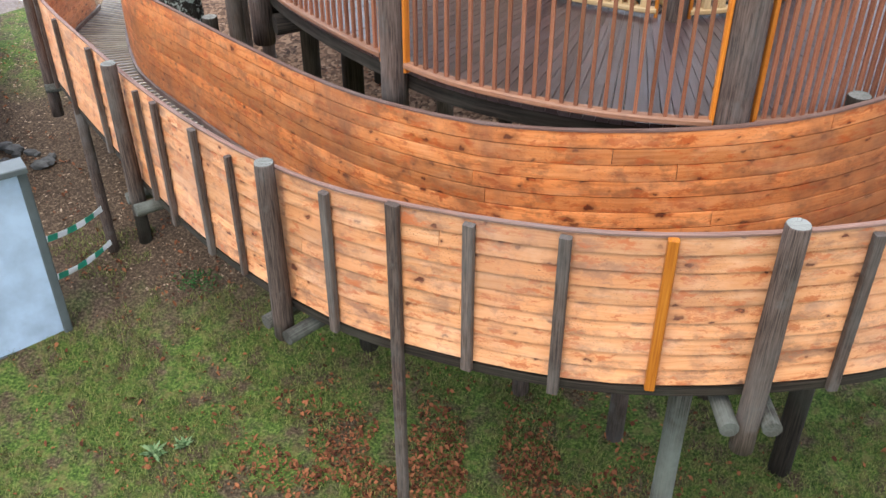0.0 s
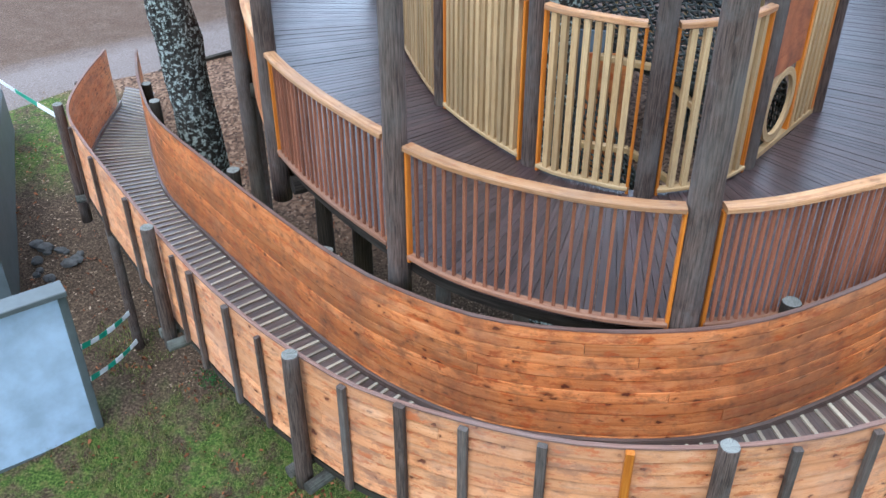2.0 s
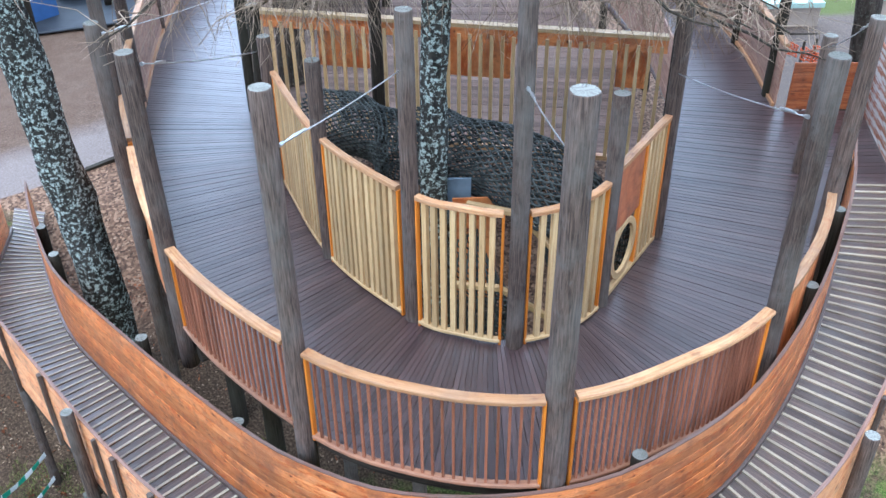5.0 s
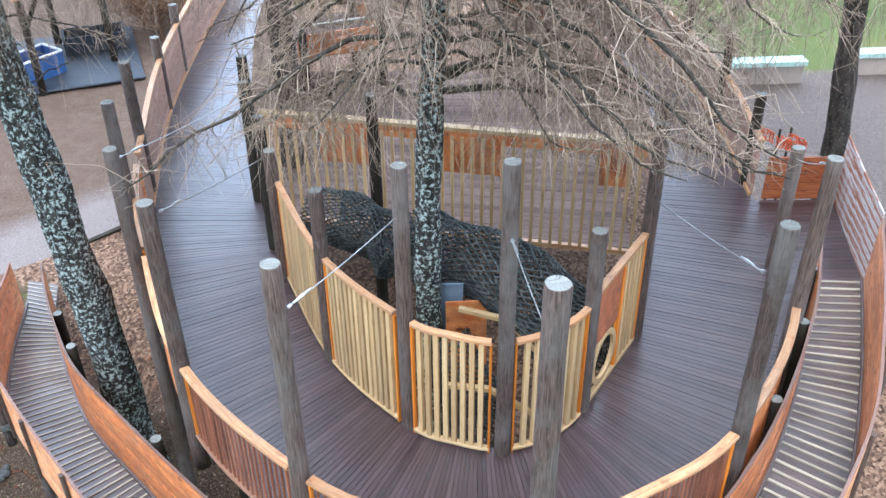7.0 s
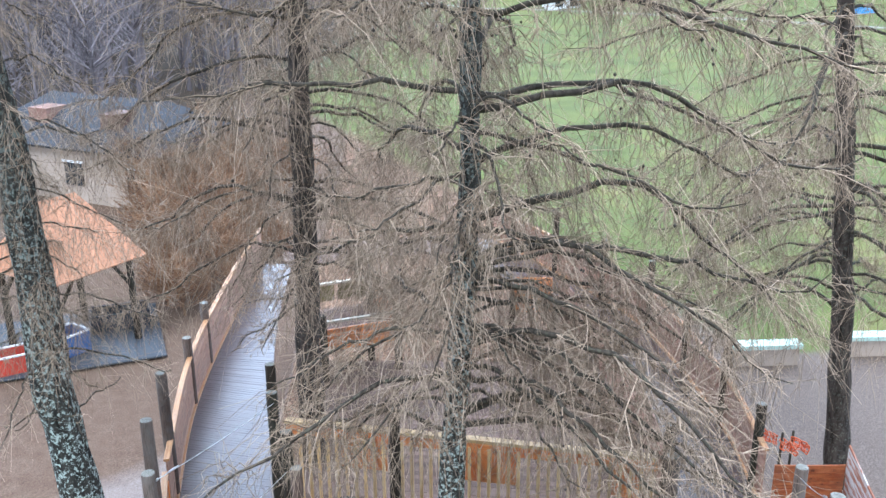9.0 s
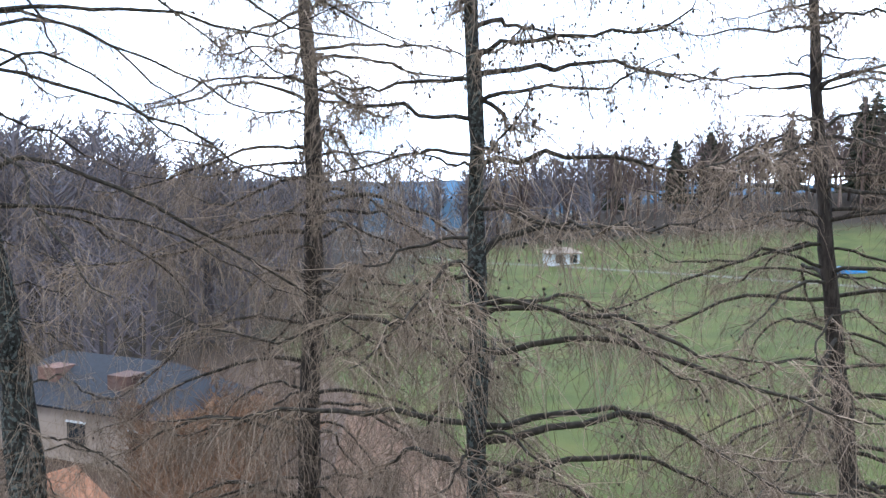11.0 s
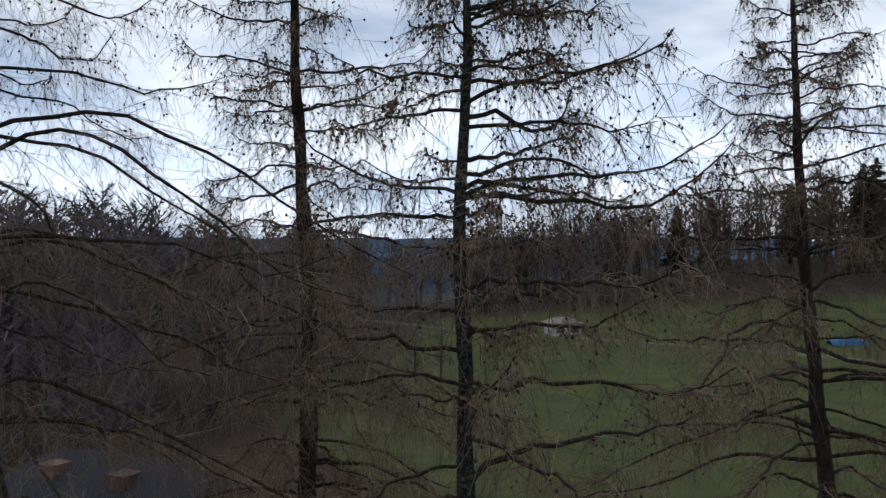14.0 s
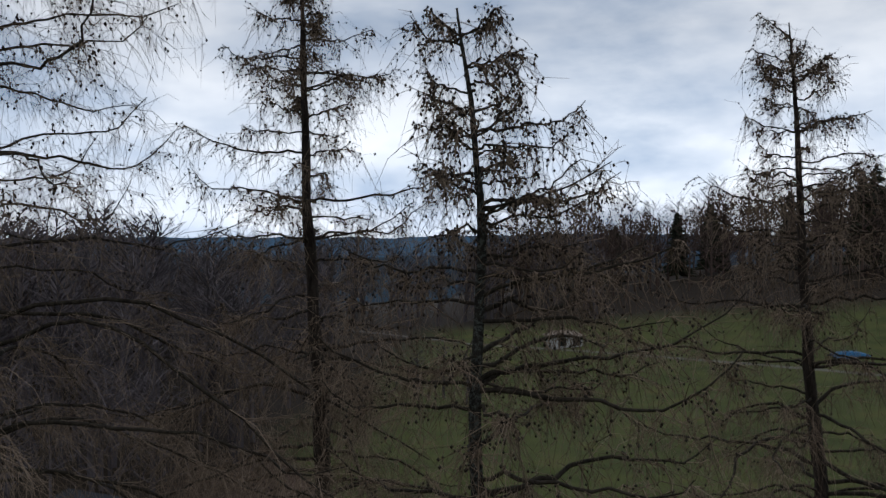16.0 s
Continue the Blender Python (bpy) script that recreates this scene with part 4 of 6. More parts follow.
def cable(a, b, sag=0.02, r=0.006):
    a, b = Vector(a), Vector(b)
    t = thing("steel_cable", "thin galvanised steel cable with turnbuckle between posts", "cable", "steel cables", at=a)
    pts = [(b - a) * (k / 10) - Vector((0, 0, sag * 4 * (k / 10) * (1 - k / 10))) for k in range(11)]
    part("rope", Geo().tube(pts, [r] * 11, 5), m_steel, t, smooth=True)
    d = (b - a)
    q = d * 0.12
    part("turnbuckle", Geo().tube([q - d.normalized() * 0.12, q, q + d.normalized() * 0.12], [0.008, 0.016, 0.008], 6), m_steel, t)
    g = Geo().tube([Vector((0, 0, 0)), d.normalized() * 0.05], [0.018, 0.014], 6)
    part("eye_bolt", g, m_steel, t)


cable((3.56, 5.76, 7.08), (3.3, 8.12, 6.4), 0.03)
cable((-0.33, 5.44, 7.15), (0.52, 6.78, 7.1), 0.02)
cable((-1.62, 6.98, 7.14), (-1.22, 10.35, 5.85), 0.03)
cable((1.53, 6.32, 7.12), (1.58, 4.76, 7.4), 0.02)
cable((4.78, 7.5, 7.1), (5.4, 9.4, 6.1), 0.03)
cable((-2.56, 8.96, 6.66), (-1.55, 11.6, 6.2), 0.03)


# ---- rope net tunnels in the tree well ----
def rope_net():
    m, n, l, b = material("black rope", 0.85, 0.2)
    geo = n.new("ShaderNodeNewGeometry")
    l.new(ramp(n, l, geo.outputs["Random Per Island"], ((0, (0.018, 0.02, 0.02)), (1, (0.085, 0.092, 0.088)))), b.inputs["Base Color"])
    net = thing("rope_net", "sagging tunnels of black knotted rope net among the posts", "net", at=(1.4, 9.6, 4.6))
    o = Vector(net.location)
    for path, rad, nn in (([(-0.55, 10.5, 4.9), (-0.05, 10.1, 4.98), (0.35, 9.7, 4.95), (0.55, 9.4, 4.8)], 0.4, 30), ([(0.7, 9.7, 4.9), (1.3, 9.25, 4.98), (1.9, 8.55, 5.0), (2.35, 8.05, 4.85), (2.55, 8.3, 4.2)], 0.5, 46), ([(1.0, 8.7, 4.3), (1.3, 8.6, 3.4), (1.5, 8.6, 2.4)], 0.45, 32)):
        P, R = [], []
        sides = 36
        grid = []
        for i in range(nn + 1):
            u = (len(path) - 1) * i / nn
            c = spline(path, u)
            d = (spline(path, min(u + 0.05, len(path) - 1)) - spline(path, max(u - 0.05, 0))).normalized()
            a = d.cross(Vector((0, 0.2, 1))).normalized()
            b2 = d.cross(a)
            ring = []
            for j in range(sides):
                t = 2 * math.pi * (j + 0.5 * (i % 2)) / sides
                r = rad * (1 + 0.22 * noise.noise(Vector((math.cos(t) * 1.2, math.sin(t) * 1.2, u * 1.3 + rad * 7))))
                ring.append(c + a * (r * math.cos(t)) + b2 * (r * math.sin(t) * 0.85) - o)
            grid.append(ring)
        for i in range(nn):
            for j in range(sides):
                k = j if i % 2 == 0 else (j + 1)
                for q in (grid[i + 1][j], grid[i + 1][(j - 1) % sides] if i % 2 == 0 else grid[i + 1][(j + 1) % sides]):
                    p = grid[i][j]
                    mid = (p + q) / 2 - Vector((0, 0, 0.012))
                    P.append([tuple(p), tuple(mid), tuple(q)])
                    R.append([0.014, 0.01, 0.014])
        part("netting", mesh_of("netting", *tubes(np.array(P), np.array(R), 4), m), None, net)
    return net


rope_net()

# ---- board panel, stones, tapes and small things by the lawn ----
def plain(name, col, rough=0.6, spec=0.3, vary=0.15, scale=6.0, metallic=0.0):
    m, n, l, b = material(name, rough, spec)
    geo = n.new("ShaderNodeNewGeometry")
    f1 = noise_of(n, l, geo.outputs["Position"], scale, 5.0, 0.6)
    f2 = noise_of(n, l, geo.outputs["Position"], scale * 0.15, 3.0, 0.5)
    c = ramp(n, l, f1, ((0.3, tuple(v * (1 - vary) for v in col)), (0.7, tuple(min(1, v * (1 + vary)) for v in col))))
    c2 = blend(n, l, ramp(n, l, f2, ((0.4, (0, 0, 0)), (0.7, (0.4, 0.4, 0.4)))), c, tuple(v * 0.75 for v in col))
    l.new(c2, b.inputs["Base Color"])
    b.inputs["Metallic"].default_value = metallic
    return m


m_board = plain("pale blue-grey sheet", (0.46, 0.57, 0.7), 0.3, 0.5, 0.2, 3.0)
m_frame = plain("dark grey frame", (0.1, 0.115, 0.115), 0.5, 0.4)
m_stone = plain("grey field stone", (0.1, 0.095, 0.09), 0.9, 0.2, 0.4, 14.0)
m_white = plain("white tape", (0.8, 0.8, 0.8), 0.5, 0.3, 0.05)
m_green = plain("green tape", (0.03, 0.3, 0.18), 0.5, 0.3, 0.1)


def info_panel():
    p = thing("display_board", "upright pale blue board in a dark grey frame on the lawn", "board", at=(-4.42, 7.2, 0.3))
    d = Vector((-0.77, -0.64, 0))
    n = Vector((0.64, -0.77, 0))
    W, H = 2.4, 2.1
    part("sheet", Geo().beam(d * 0.03 + Vector((0, 0, H / 2)), d * (W - 0.03) + Vector((0, 0, H / 2)), 0.05, H - 0.08), m_board, p, "pale blue-grey sheet")
    for s in (0.0, W):
        part("upright", Geo().beam(d * s + Vector((0, 0, -0.4)), d * s + Vector((0, 0, H)), 0.09, 0.14, n, cut=0.01), m_frame, p)
    part("top_frame", Geo().beam(d * -0.05 + Vector((0, 0, H + 0.03)), d * (W + 0.05) + Vector((0, 0, H + 0.03)), 0.26, 0.07, cut=0.01), m_frame, p)
    part("bottom_frame", Geo().beam(Vector((0, 0, 0.0)), d * W, 0.07, 0.07), m_frame, p)
    q = thing("display_board", "dark grey board standing behind the pale one", "board", at=(-5.9, 8.3, 0.6))
    d2 = Vector((-0.42, 0.9, 0)).normalized()
    part("sheet", Geo().beam(Vector((0, 0, 0.9)), d2 * 4.2 + Vector((0, 0, 0.9)), 0.2, 1.8, cut=0.02), m_frame, q)
    part("top_rail", Geo().tube([Vector((0, 0, 1.85)), d2 * 4.2 + Vector((0, 0, 1.85))], [0.09, 0.09], 10), plain("grey pipe", (0.22, 0.24, 0.24), 0.4), q, smooth=True)


info_panel()


def stone(x, y, s, seed):
    bm = bmesh.new()
    bmesh.ops.create_icosphere(bm, subdivisions=2, radius=s)
    r = random.Random(seed)
    sc = Vector((r.uniform(0.8, 1.3), r.uniform(0.7, 1.1), r.uniform(0.5, 0.8)))
    for v in bm.verts:
        v.co = Vector((v.co.x * sc.x, v.co.y * sc.y, v.co.z * sc.z)) * (1 + 0.28 * noise.noise(v.co * (1.6 / s) + Vector((seed, 0, 0))))
    me = bpy.data.meshes.new("stone")
    bm.to_mesh(me)
    bm.free()
    ob = part("stone", me, m_stone)
    ob.location = (x, y, ground_z(x, y) + s * 0.25)
    return tagged(ob, "rough grey field stone lying on bare soil", "stone", "stones by the board")


for i in range(13):
    stone(-5.75 + rng.uniform(-0.4, 0.4), 9.4 + rng.uniform(-0.3, 0.3), rng.uniform(0.05, 0.11), i * 3.3)


def tape(a, b, name_label):
    a, b = Vector(a), Vector(b)
    t = thing("barrier_tape", name_label, "tape", "barrier tapes", at=a)
    n = 14
    d = b - a
    side = Vector((0, 0, 1))
    for k in range(n):
        p0, p1 = d * (k / n), d * ((k + 1) / n)
        sag = lambda f: Vector((0, 0, -0.06 * 4 * f * (1 - f)))
        q0, q1 = p0 + sag(k / n), p1 + sag((k + 1) / n)
        tw = Vector((0.02 * math.sin(k), 0.02 * math.cos(k), 0))
        part("band", Geo().beam(q0, q1, 0.004, 0.07, side + tw * 6), m_green if (k // 2) % 2 else m_white, t)


round_post("tape_post", "slim dark pole tied with barrier tape", -4.27, 8.3, ground_z(-4.27, 8.3) - 0.05, 2.5, 0.06, group="posts of the ramp wall")
tape((-4.25, 8.22, 1.32), (-4.55, 7.32, 1.45), "green and white barrier tape tied to a pole")
tape((-4.25, 8.24, 0.85), (-4.55, 7.32, 0.95), "green and white barrier tape tied to a pole")
tape((-5.45, 9.9, 3.1), (-9.5, 13.5, 2.8), "white barrier tape strung across the yard")

# kerb between mulch and path
kerb = thing("kerb", "low grey timber kerb along the gravel path", "kerb")
part("timber", Geo().beam((-10.0, 10.98, ground_z(-10.0, 10.98) + 0.02), (-4.0, 16.04, ground_z(-4.0, 16.04) + 0.04), 0.1, 0.16), m_under, kerb)


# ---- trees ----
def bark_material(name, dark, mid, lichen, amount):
    m, n, l, b = material(name, 0.95, 0.15)
    geo = n.new("ShaderNodeNewGeometry")
    pos = geo.outputs["Position"]
    ridge = noise_of(n, l, pos, 9.0, 6.0, 0.7, (1.6, 1.6, 0.35))
    col = ramp(n, l, ridge, ((0.35, dark), (0.62, mid)))
    spots = noise_of(n, l, pos, 19.0, 6.0, 0.75)
    fac = ramp(n, l, spots, ((0.575 - 0.065 * amount, (0, 0, 0)), (0.61 - 0.055 * amount, (amount, amount, amount))))
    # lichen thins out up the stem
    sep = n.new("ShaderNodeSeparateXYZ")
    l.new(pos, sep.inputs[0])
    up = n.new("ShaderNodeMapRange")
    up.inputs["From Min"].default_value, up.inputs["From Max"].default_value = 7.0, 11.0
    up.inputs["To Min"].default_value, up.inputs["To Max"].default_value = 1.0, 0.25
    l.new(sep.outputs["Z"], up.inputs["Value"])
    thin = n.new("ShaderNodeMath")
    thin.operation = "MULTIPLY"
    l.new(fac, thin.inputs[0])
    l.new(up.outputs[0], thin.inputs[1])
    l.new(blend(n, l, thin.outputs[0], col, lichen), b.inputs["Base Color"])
    bump(n, l, b, ridge, 0.9, 0.03)
    return m


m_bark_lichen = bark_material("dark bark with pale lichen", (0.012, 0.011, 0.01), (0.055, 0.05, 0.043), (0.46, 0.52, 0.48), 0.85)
m_bark = bark_material("larch bark", (0.02, 0.016, 0.014), (0.08, 0.063, 0.053), (0.2, 0.21, 0.18), 0.35)


def twig_material(name, a, b_):
    m, n, l, b = material(name, 0.9, 0.15)
    geo = n.new("ShaderNodeNewGeometry")
    col = ramp(n, l, geo.outputs["Random Per Island"], ((0.0, a), (1.0, b_)))
    l.new(col, b.inputs["Base Color"])
    return m


m_twig = twig_material("bare larch twigs", (0.125, 0.09, 0.064), (0.48, 0.362, 0.268))
m_limb = bark_material("larch limb bark", (0.024, 0.02, 0.016), (0.08, 0.066, 0.052), (0.16, 0.17, 0.12), 0.4)


def larch(label, base, axis, r0, seed, crown_from, reach, twigs, bark, sweep=(0.0, 0.0), thick=1.0, grow=0.34, floor_z=6.0, front=0.0, favour=0.0, short_below=0.0, skirt=0, gap=(0.22, 0.44)):
    """A leafless larch. axis: (x, y, z) from foot to tip. Nothing hangs below floor_z, and front lifts that on the lawn side; favour: share of limbs on the sweep side. Limbs leave the trunk level, sag and turn up at their ends; shoots and twigs hang from them."""
    r = np.random.default_rng(seed)
    tree = thing("larch", label, "tree", "larches", at=base)
    axis = np.array(axis, dtype=float)
    o = np.array(base)
    top = axis[-1, 2]
    zs = np.linspace(axis[0, 2], top, 60)
    ctr = np.stack([np.interp(zs, axis[:, 2], axis[:, 0]), np.interp(zs, axis[:, 2], axis[:, 1]), zs], axis=1)
    ctr[1:-1, :2] += np.convolve(r.normal(0, 0.03, 60), np.ones(3) / 3, "same")[1:-1, None] * np.array([1.0, 0.5])
    h = (zs - zs[0]) / (top - zs[0])
    rad = r0 * (1 - h) ** 0.8 * (1 + 0.45 * np.exp(-h * 25)) + 0.012
    rad *= 1 + 0.1 * np.sin(zs * 4.1 + seed) * r.uniform(0.2, 1.0, 60)
    part("trunk", Geo().tube([tuple(p - o) for p in ctr], list(rad), 14, seed, 0.16), bark, tree, smooth=True)
    def lowest(p):
        return floor_z + front * np.maximum(0.0, axis[0, 1] - 0.3 - p[..., 1])

    K = 14
    t = np.linspace(0, 1, K)
    limb_p, LR, SP, SR, QP, QR = [], [], [], [], [], []
    def add_limb(zz, ang, L, sag, rel):
        c = np.array([np.interp(zz, zs, ctr[:, 0]), np.interp(zz, zs, ctr[:, 1]), zz])
        out = np.array([math.cos(ang), math.sin(ang), 0])
        across = np.array([-out[1], out[0], 0])
        lift = np.interp(rel, (0, 5, 13), (0.1, 0.34, 0.16)) * r.uniform(0.3, 1.4)
        bend = across * r.uniform(-0.35, 0.35)
        pts = c + out * (L * t)[:, None] + bend * (L * t ** 2)[:, None]
        rise = r.uniform(0.05, 0.3) * np.interp(rel, (0, 4, 9), (0.3, 0.6, 1.0))
        pts[:, 2] += L * (rise * np.sin(np.minimum(t * 3.6, 3.14)) * 0.5 - sag * t ** 1.7 + lift * t ** 4.0)
        pts += across * (0.05 * L * np.sin(t * r.uniform(4, 9) + r.uniform(0, 6.28)) * t)[:, None]
        kink = np.zeros((K, 3))
        kink[1:] = r.normal(0, 0.032 * L ** 0.6, (K - 1, 3)).cumsum(axis=0) * 0.7
        pts += kink
        pts[:, 2] += max(0.0, float((lowest(pts) - pts[:, 2]).max())) * t ** 1.3
        limb_p.append(pts)
        LR.append((0.006 + 0.007 * L) * thick * (1 - t) ** 0.7 + 0.005)
        for q in range(int(5 + L * np.interp(rel, (1, 5, 9, 13), (5.5, 7.0, 9, 9)))):
            f = r.beta(1.5, 1.0) * 0.9 + 0.08
            p = np.array([np.interp(f * (K - 1), range(K), pts[:, a]) for a in range(3)])
            d = out * r.uniform(0.0, 1.0) + r.choice([-1, 1]) * across * r.uniform(0.2, 1.0) + np.array([0, 0, r.uniform(-0.3, 0.25)])
            l2 = (0.15 + L * r.uniform(0.08, 0.36)) * (1.2 - 0.65 * f)
            tt = np.linspace(0, 1, 4)
            s = p + d * (l2 * (tt - 0.25 * tt ** 2))[:, None]
            s[:, 2] += -l2 * r.uniform(0.1, 0.8) * tt ** 2 + l2 * r.uniform(0, 0.25) * tt ** 4
            s[1:] += r.normal(0, 0.025 + 0.06 * l2, (3, 3)).cumsum(axis=0) * 0.7
            if (s[:, 2] < lowest(s)).any():
                continue
            SP.append(s)
            SR.append((0.0046 * (1 - tt) + 0.0026) * thick)

    z, ang = crown_from, r.uniform(0, 6.28)
    while z < top - 0.2:
        rel = top - z
        for w in range(int(r.integers(2, 5))):
            ang += 2.4 + r.uniform(-0.6, 0.6)
            if r.uniform() < favour:
                ang = sweep[0] + r.normal(0, 0.55)
            zz = z + r.uniform(-0.15, 0.15)
            L = min(reach, 0.35 + rel * grow) * r.uniform(0.5, 1.15) * (1 + sweep[1] * max(-0.4, math.cos(ang - sweep[0])))
            if front:
                L *= 1 - 0.5 * max(0.0, -math.sin(ang))
            if zz < short_below:
                L = min(L, r.uniform(0.4, 1.3))
            sag = np.interp(rel, (0, 2, 6, 10, 13), (-0.55, 0.0, 0.2, 0.5, 0.55)) + r.uniform(-0.16, 0.1)
            add_limb(zz, ang, L, sag, rel)
        z += r.uniform(*gap) * np.interp(rel, (0, 4, 9), (0.55, 0.8, 1.0))
    for k in range(skirt):
        # long low limbs that hang far down on the sweep side
        back = k % 5 == 4
        add_limb(crown_from + r.uniform(0.4, 2.4), sweep[0] + (3.14 if back else -0.12) + r.normal(0.0, 0.42), r.uniform(1.0, 1.7) if back else r.uniform(1.6, 3.8), r.uniform(0.35, 0.7), 14.0)
    LP, LR, SP, SR = np.array(limb_p), np.array(LR), np.array(SP), np.array(SR)
    for P, R in zip(LP, LR):
        c0 = P[0]
        ob = part("limb", mesh_of("limb", *tubes((P - c0)[None], R[None], 6), m_limb), None, tree)
        ob.location = c0 - o

    def hang(arr, n, lo, hi, spread, droop, rad, k, wig):
        which = r.integers(0, len(arr), n)
        pos = r.uniform(0.08, 0.999, n) * (arr.shape[1] - 1)
        i = pos.astype(int)
        f = (pos - i)[:, None]
        p = arr[which, i] * (1 - f) + arr[which, i + 1] * f
        dirn = arr[which, i + 1] - arr[which, i]
        dirn /= np.linalg.norm(dirn, axis=1, keepdims=True) + 1e-9
        low = np.interp(p[:, 2], (crown_from, crown_from + 5, top), (1.5, 1.05, 0.55))
        ln = r.gamma(2.2, (lo + hi) / 4.4, n).clip(lo * 0.5, hi * 1.5) * low
        v = dirn * r.uniform(0.0, 1.0, n)[:, None] + r.normal(0, spread, (n, 3))
        v[:, 2] -= r.uniform(0.0, droop, n)
        v /= np.linalg.norm(v, axis=1, keepdims=True)
        tt = np.linspace(0, 1, k)
        T = p[:, None, :] + v[:, None, :] * (ln[:, None] * tt)[:, :, None]
        T[:, :, 2] -= ln[:, None] * 0.4 * droop * tt ** 2
        T[:, 1:] += r.normal(0, 1, (n, k - 1, 3)).cumsum(axis=1) * (ln * wig)[:, None, None]
        keep = (T[:, :, 2] > lowest(T)).all(axis=1)
        return T[keep], (r.uniform(0.7, 1.25, (n, 1)) * (rad * thick * (1 - 0.6 * tt))[None, :])[keep]

    QP, QR = hang(SP, int(twigs * 0.38), 0.18, 0.55, 0.6, 1.0, 0.0044, 3, 0.2)
    low_q = hang(LP[:, 4:], int(twigs * 0.1), 0.2, 0.6, 0.5, 1.0, 0.0046, 3, 0.15)
    QP, QR = np.concatenate([QP, low_q[0]]), np.concatenate([QR, low_q[1]])
    TP, TR = hang(QP, int(twigs * 0.62), 0.06, 0.24, 0.55, 0.9, 0.0033, 2, 0.1)
    tagged(part("side_shoot_tangle", mesh_of("side_shoot_tangle", *tubes(SP - o, SR, 3), m_twig), None, tree), kind="stuff")
    tagged(part("shoot_tangle", mesh_of("shoot_tangle", *tubes(QP - o, QR, 3), m_twig), None, tree), kind="stuff")
    tagged(part("twig_tangle", mesh_of("twig_tangle", *tubes(TP - o, TR, 3), m_twig), None, tree), kind="stuff")
    # cones sit along the shoots, most of them high up
    hi = np.argsort(-(SP[:, 0, 2] + r.normal(0, 3, len(SP))))[:700]
    hq = np.argsort(-(QP[:, 0, 2] + r.normal(0, 3, len(QP))))[:1500]
    c = np.concatenate([SP[hi, 1], SP[hi, 2], SP[hi, 3], QP[hq, 1], QP[hq[::3], 2]])
    c = c + r.normal(0, 0.012, c.shape) - o
    oct_v = np.array([(1, 0, 0), (-1, 0, 0), (0, 1, 0), (0, -1, 0), (0, 0, 1.3), (0, 0, -1.3)])
    oct_f = np.array([(0, 2, 4), (2, 1, 4), (1, 3, 4), (3, 0, 4), (2, 0, 5), (1, 2, 5), (3, 1, 5), (0, 3, 5)])
    V = (c[:, None, :] + oct_v[None] * r.uniform(0.012, 0.02, (len(c), 1, 1))).reshape(-1, 3)
    F = (np.arange(len(c))[:, None, None] * 6 + oct_f[None]).reshape(-1, 3)
    tagged(part("cone_scatter", mesh_of("cone_scatter", V, F, m_bark), None, tree), kind="stuff")
    return tree


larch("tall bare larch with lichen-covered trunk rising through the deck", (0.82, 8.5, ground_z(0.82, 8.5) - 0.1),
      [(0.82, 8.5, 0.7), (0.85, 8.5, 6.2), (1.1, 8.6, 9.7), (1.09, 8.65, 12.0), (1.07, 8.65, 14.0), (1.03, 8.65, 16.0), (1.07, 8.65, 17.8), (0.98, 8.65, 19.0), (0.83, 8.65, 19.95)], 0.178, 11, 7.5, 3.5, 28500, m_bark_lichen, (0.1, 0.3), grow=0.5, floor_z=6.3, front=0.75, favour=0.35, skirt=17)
larch("tall bare larch beside the long walkway", (-1.25, 13.7, 1.7), [(-1.25, 13.7, 1.7), (-1.22, 13.7, 7.0), (-1.12, 13.7, 10.5), (-1.03, 13.7, 13.5), (-1.1, 13.7, 15.0), (-1.2, 13.7, 16.4), (-1.26, 13.7, 18.0), (-1.38, 13.7, 21.1), (-1.42, 13.7, 22.3)], 0.24, 12, 7.0, 3.8, 31000, m_bark, (3.1, 0.0), grow=0.45, floor_z=6.3, front=0.35, gap=(0.25, 0.48))
larch("tall bare larch at the edge of the meadow", (8.75, 14.5, 1.9), [(8.75, 14.5, 1.8), (8.25, 14.5, 6.8), (7.9, 14.5, 9.3), (7.5, 14.5, 12.5), (7.25, 14.5, 15.0), (7.1, 14.5, 17.0), (7.0, 14.5, 19.2), (6.86, 14.5, 21.2)], 0.22, 13, 6.2, 4.2, 29000, m_bark, grow=0.45, floor_z=5.6)
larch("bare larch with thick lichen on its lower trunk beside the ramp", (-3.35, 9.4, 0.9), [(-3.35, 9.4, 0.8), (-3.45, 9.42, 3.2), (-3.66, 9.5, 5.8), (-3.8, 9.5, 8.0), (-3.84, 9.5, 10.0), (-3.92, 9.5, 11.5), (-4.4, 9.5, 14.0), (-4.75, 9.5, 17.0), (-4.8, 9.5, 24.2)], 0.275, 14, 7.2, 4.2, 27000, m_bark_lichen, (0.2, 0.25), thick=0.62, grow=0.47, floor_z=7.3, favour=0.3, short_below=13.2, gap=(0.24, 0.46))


# ---- yard buildings ----
m_shingle = plain("orange-brown roof boards", (0.42, 0.205, 0.12), 0.8, 0.2, 0.25, 9.0)
m_render = plain("pale rendered wall", (0.4, 0.32, 0.26), 0.9, 0.2, 0.12, 1.5)
m_slate = plain("dark slate roof", (0.04, 0.042, 0.05), 0.8, 0.25, 0.25, 5.0)
m_glass = plain("dark window glass", (0.03, 0.035, 0.04), 0.08, 0.6, 0.1)
m_red = plain("red-brown door", (0.25, 0.09, 0.05), 0.6, 0.3)


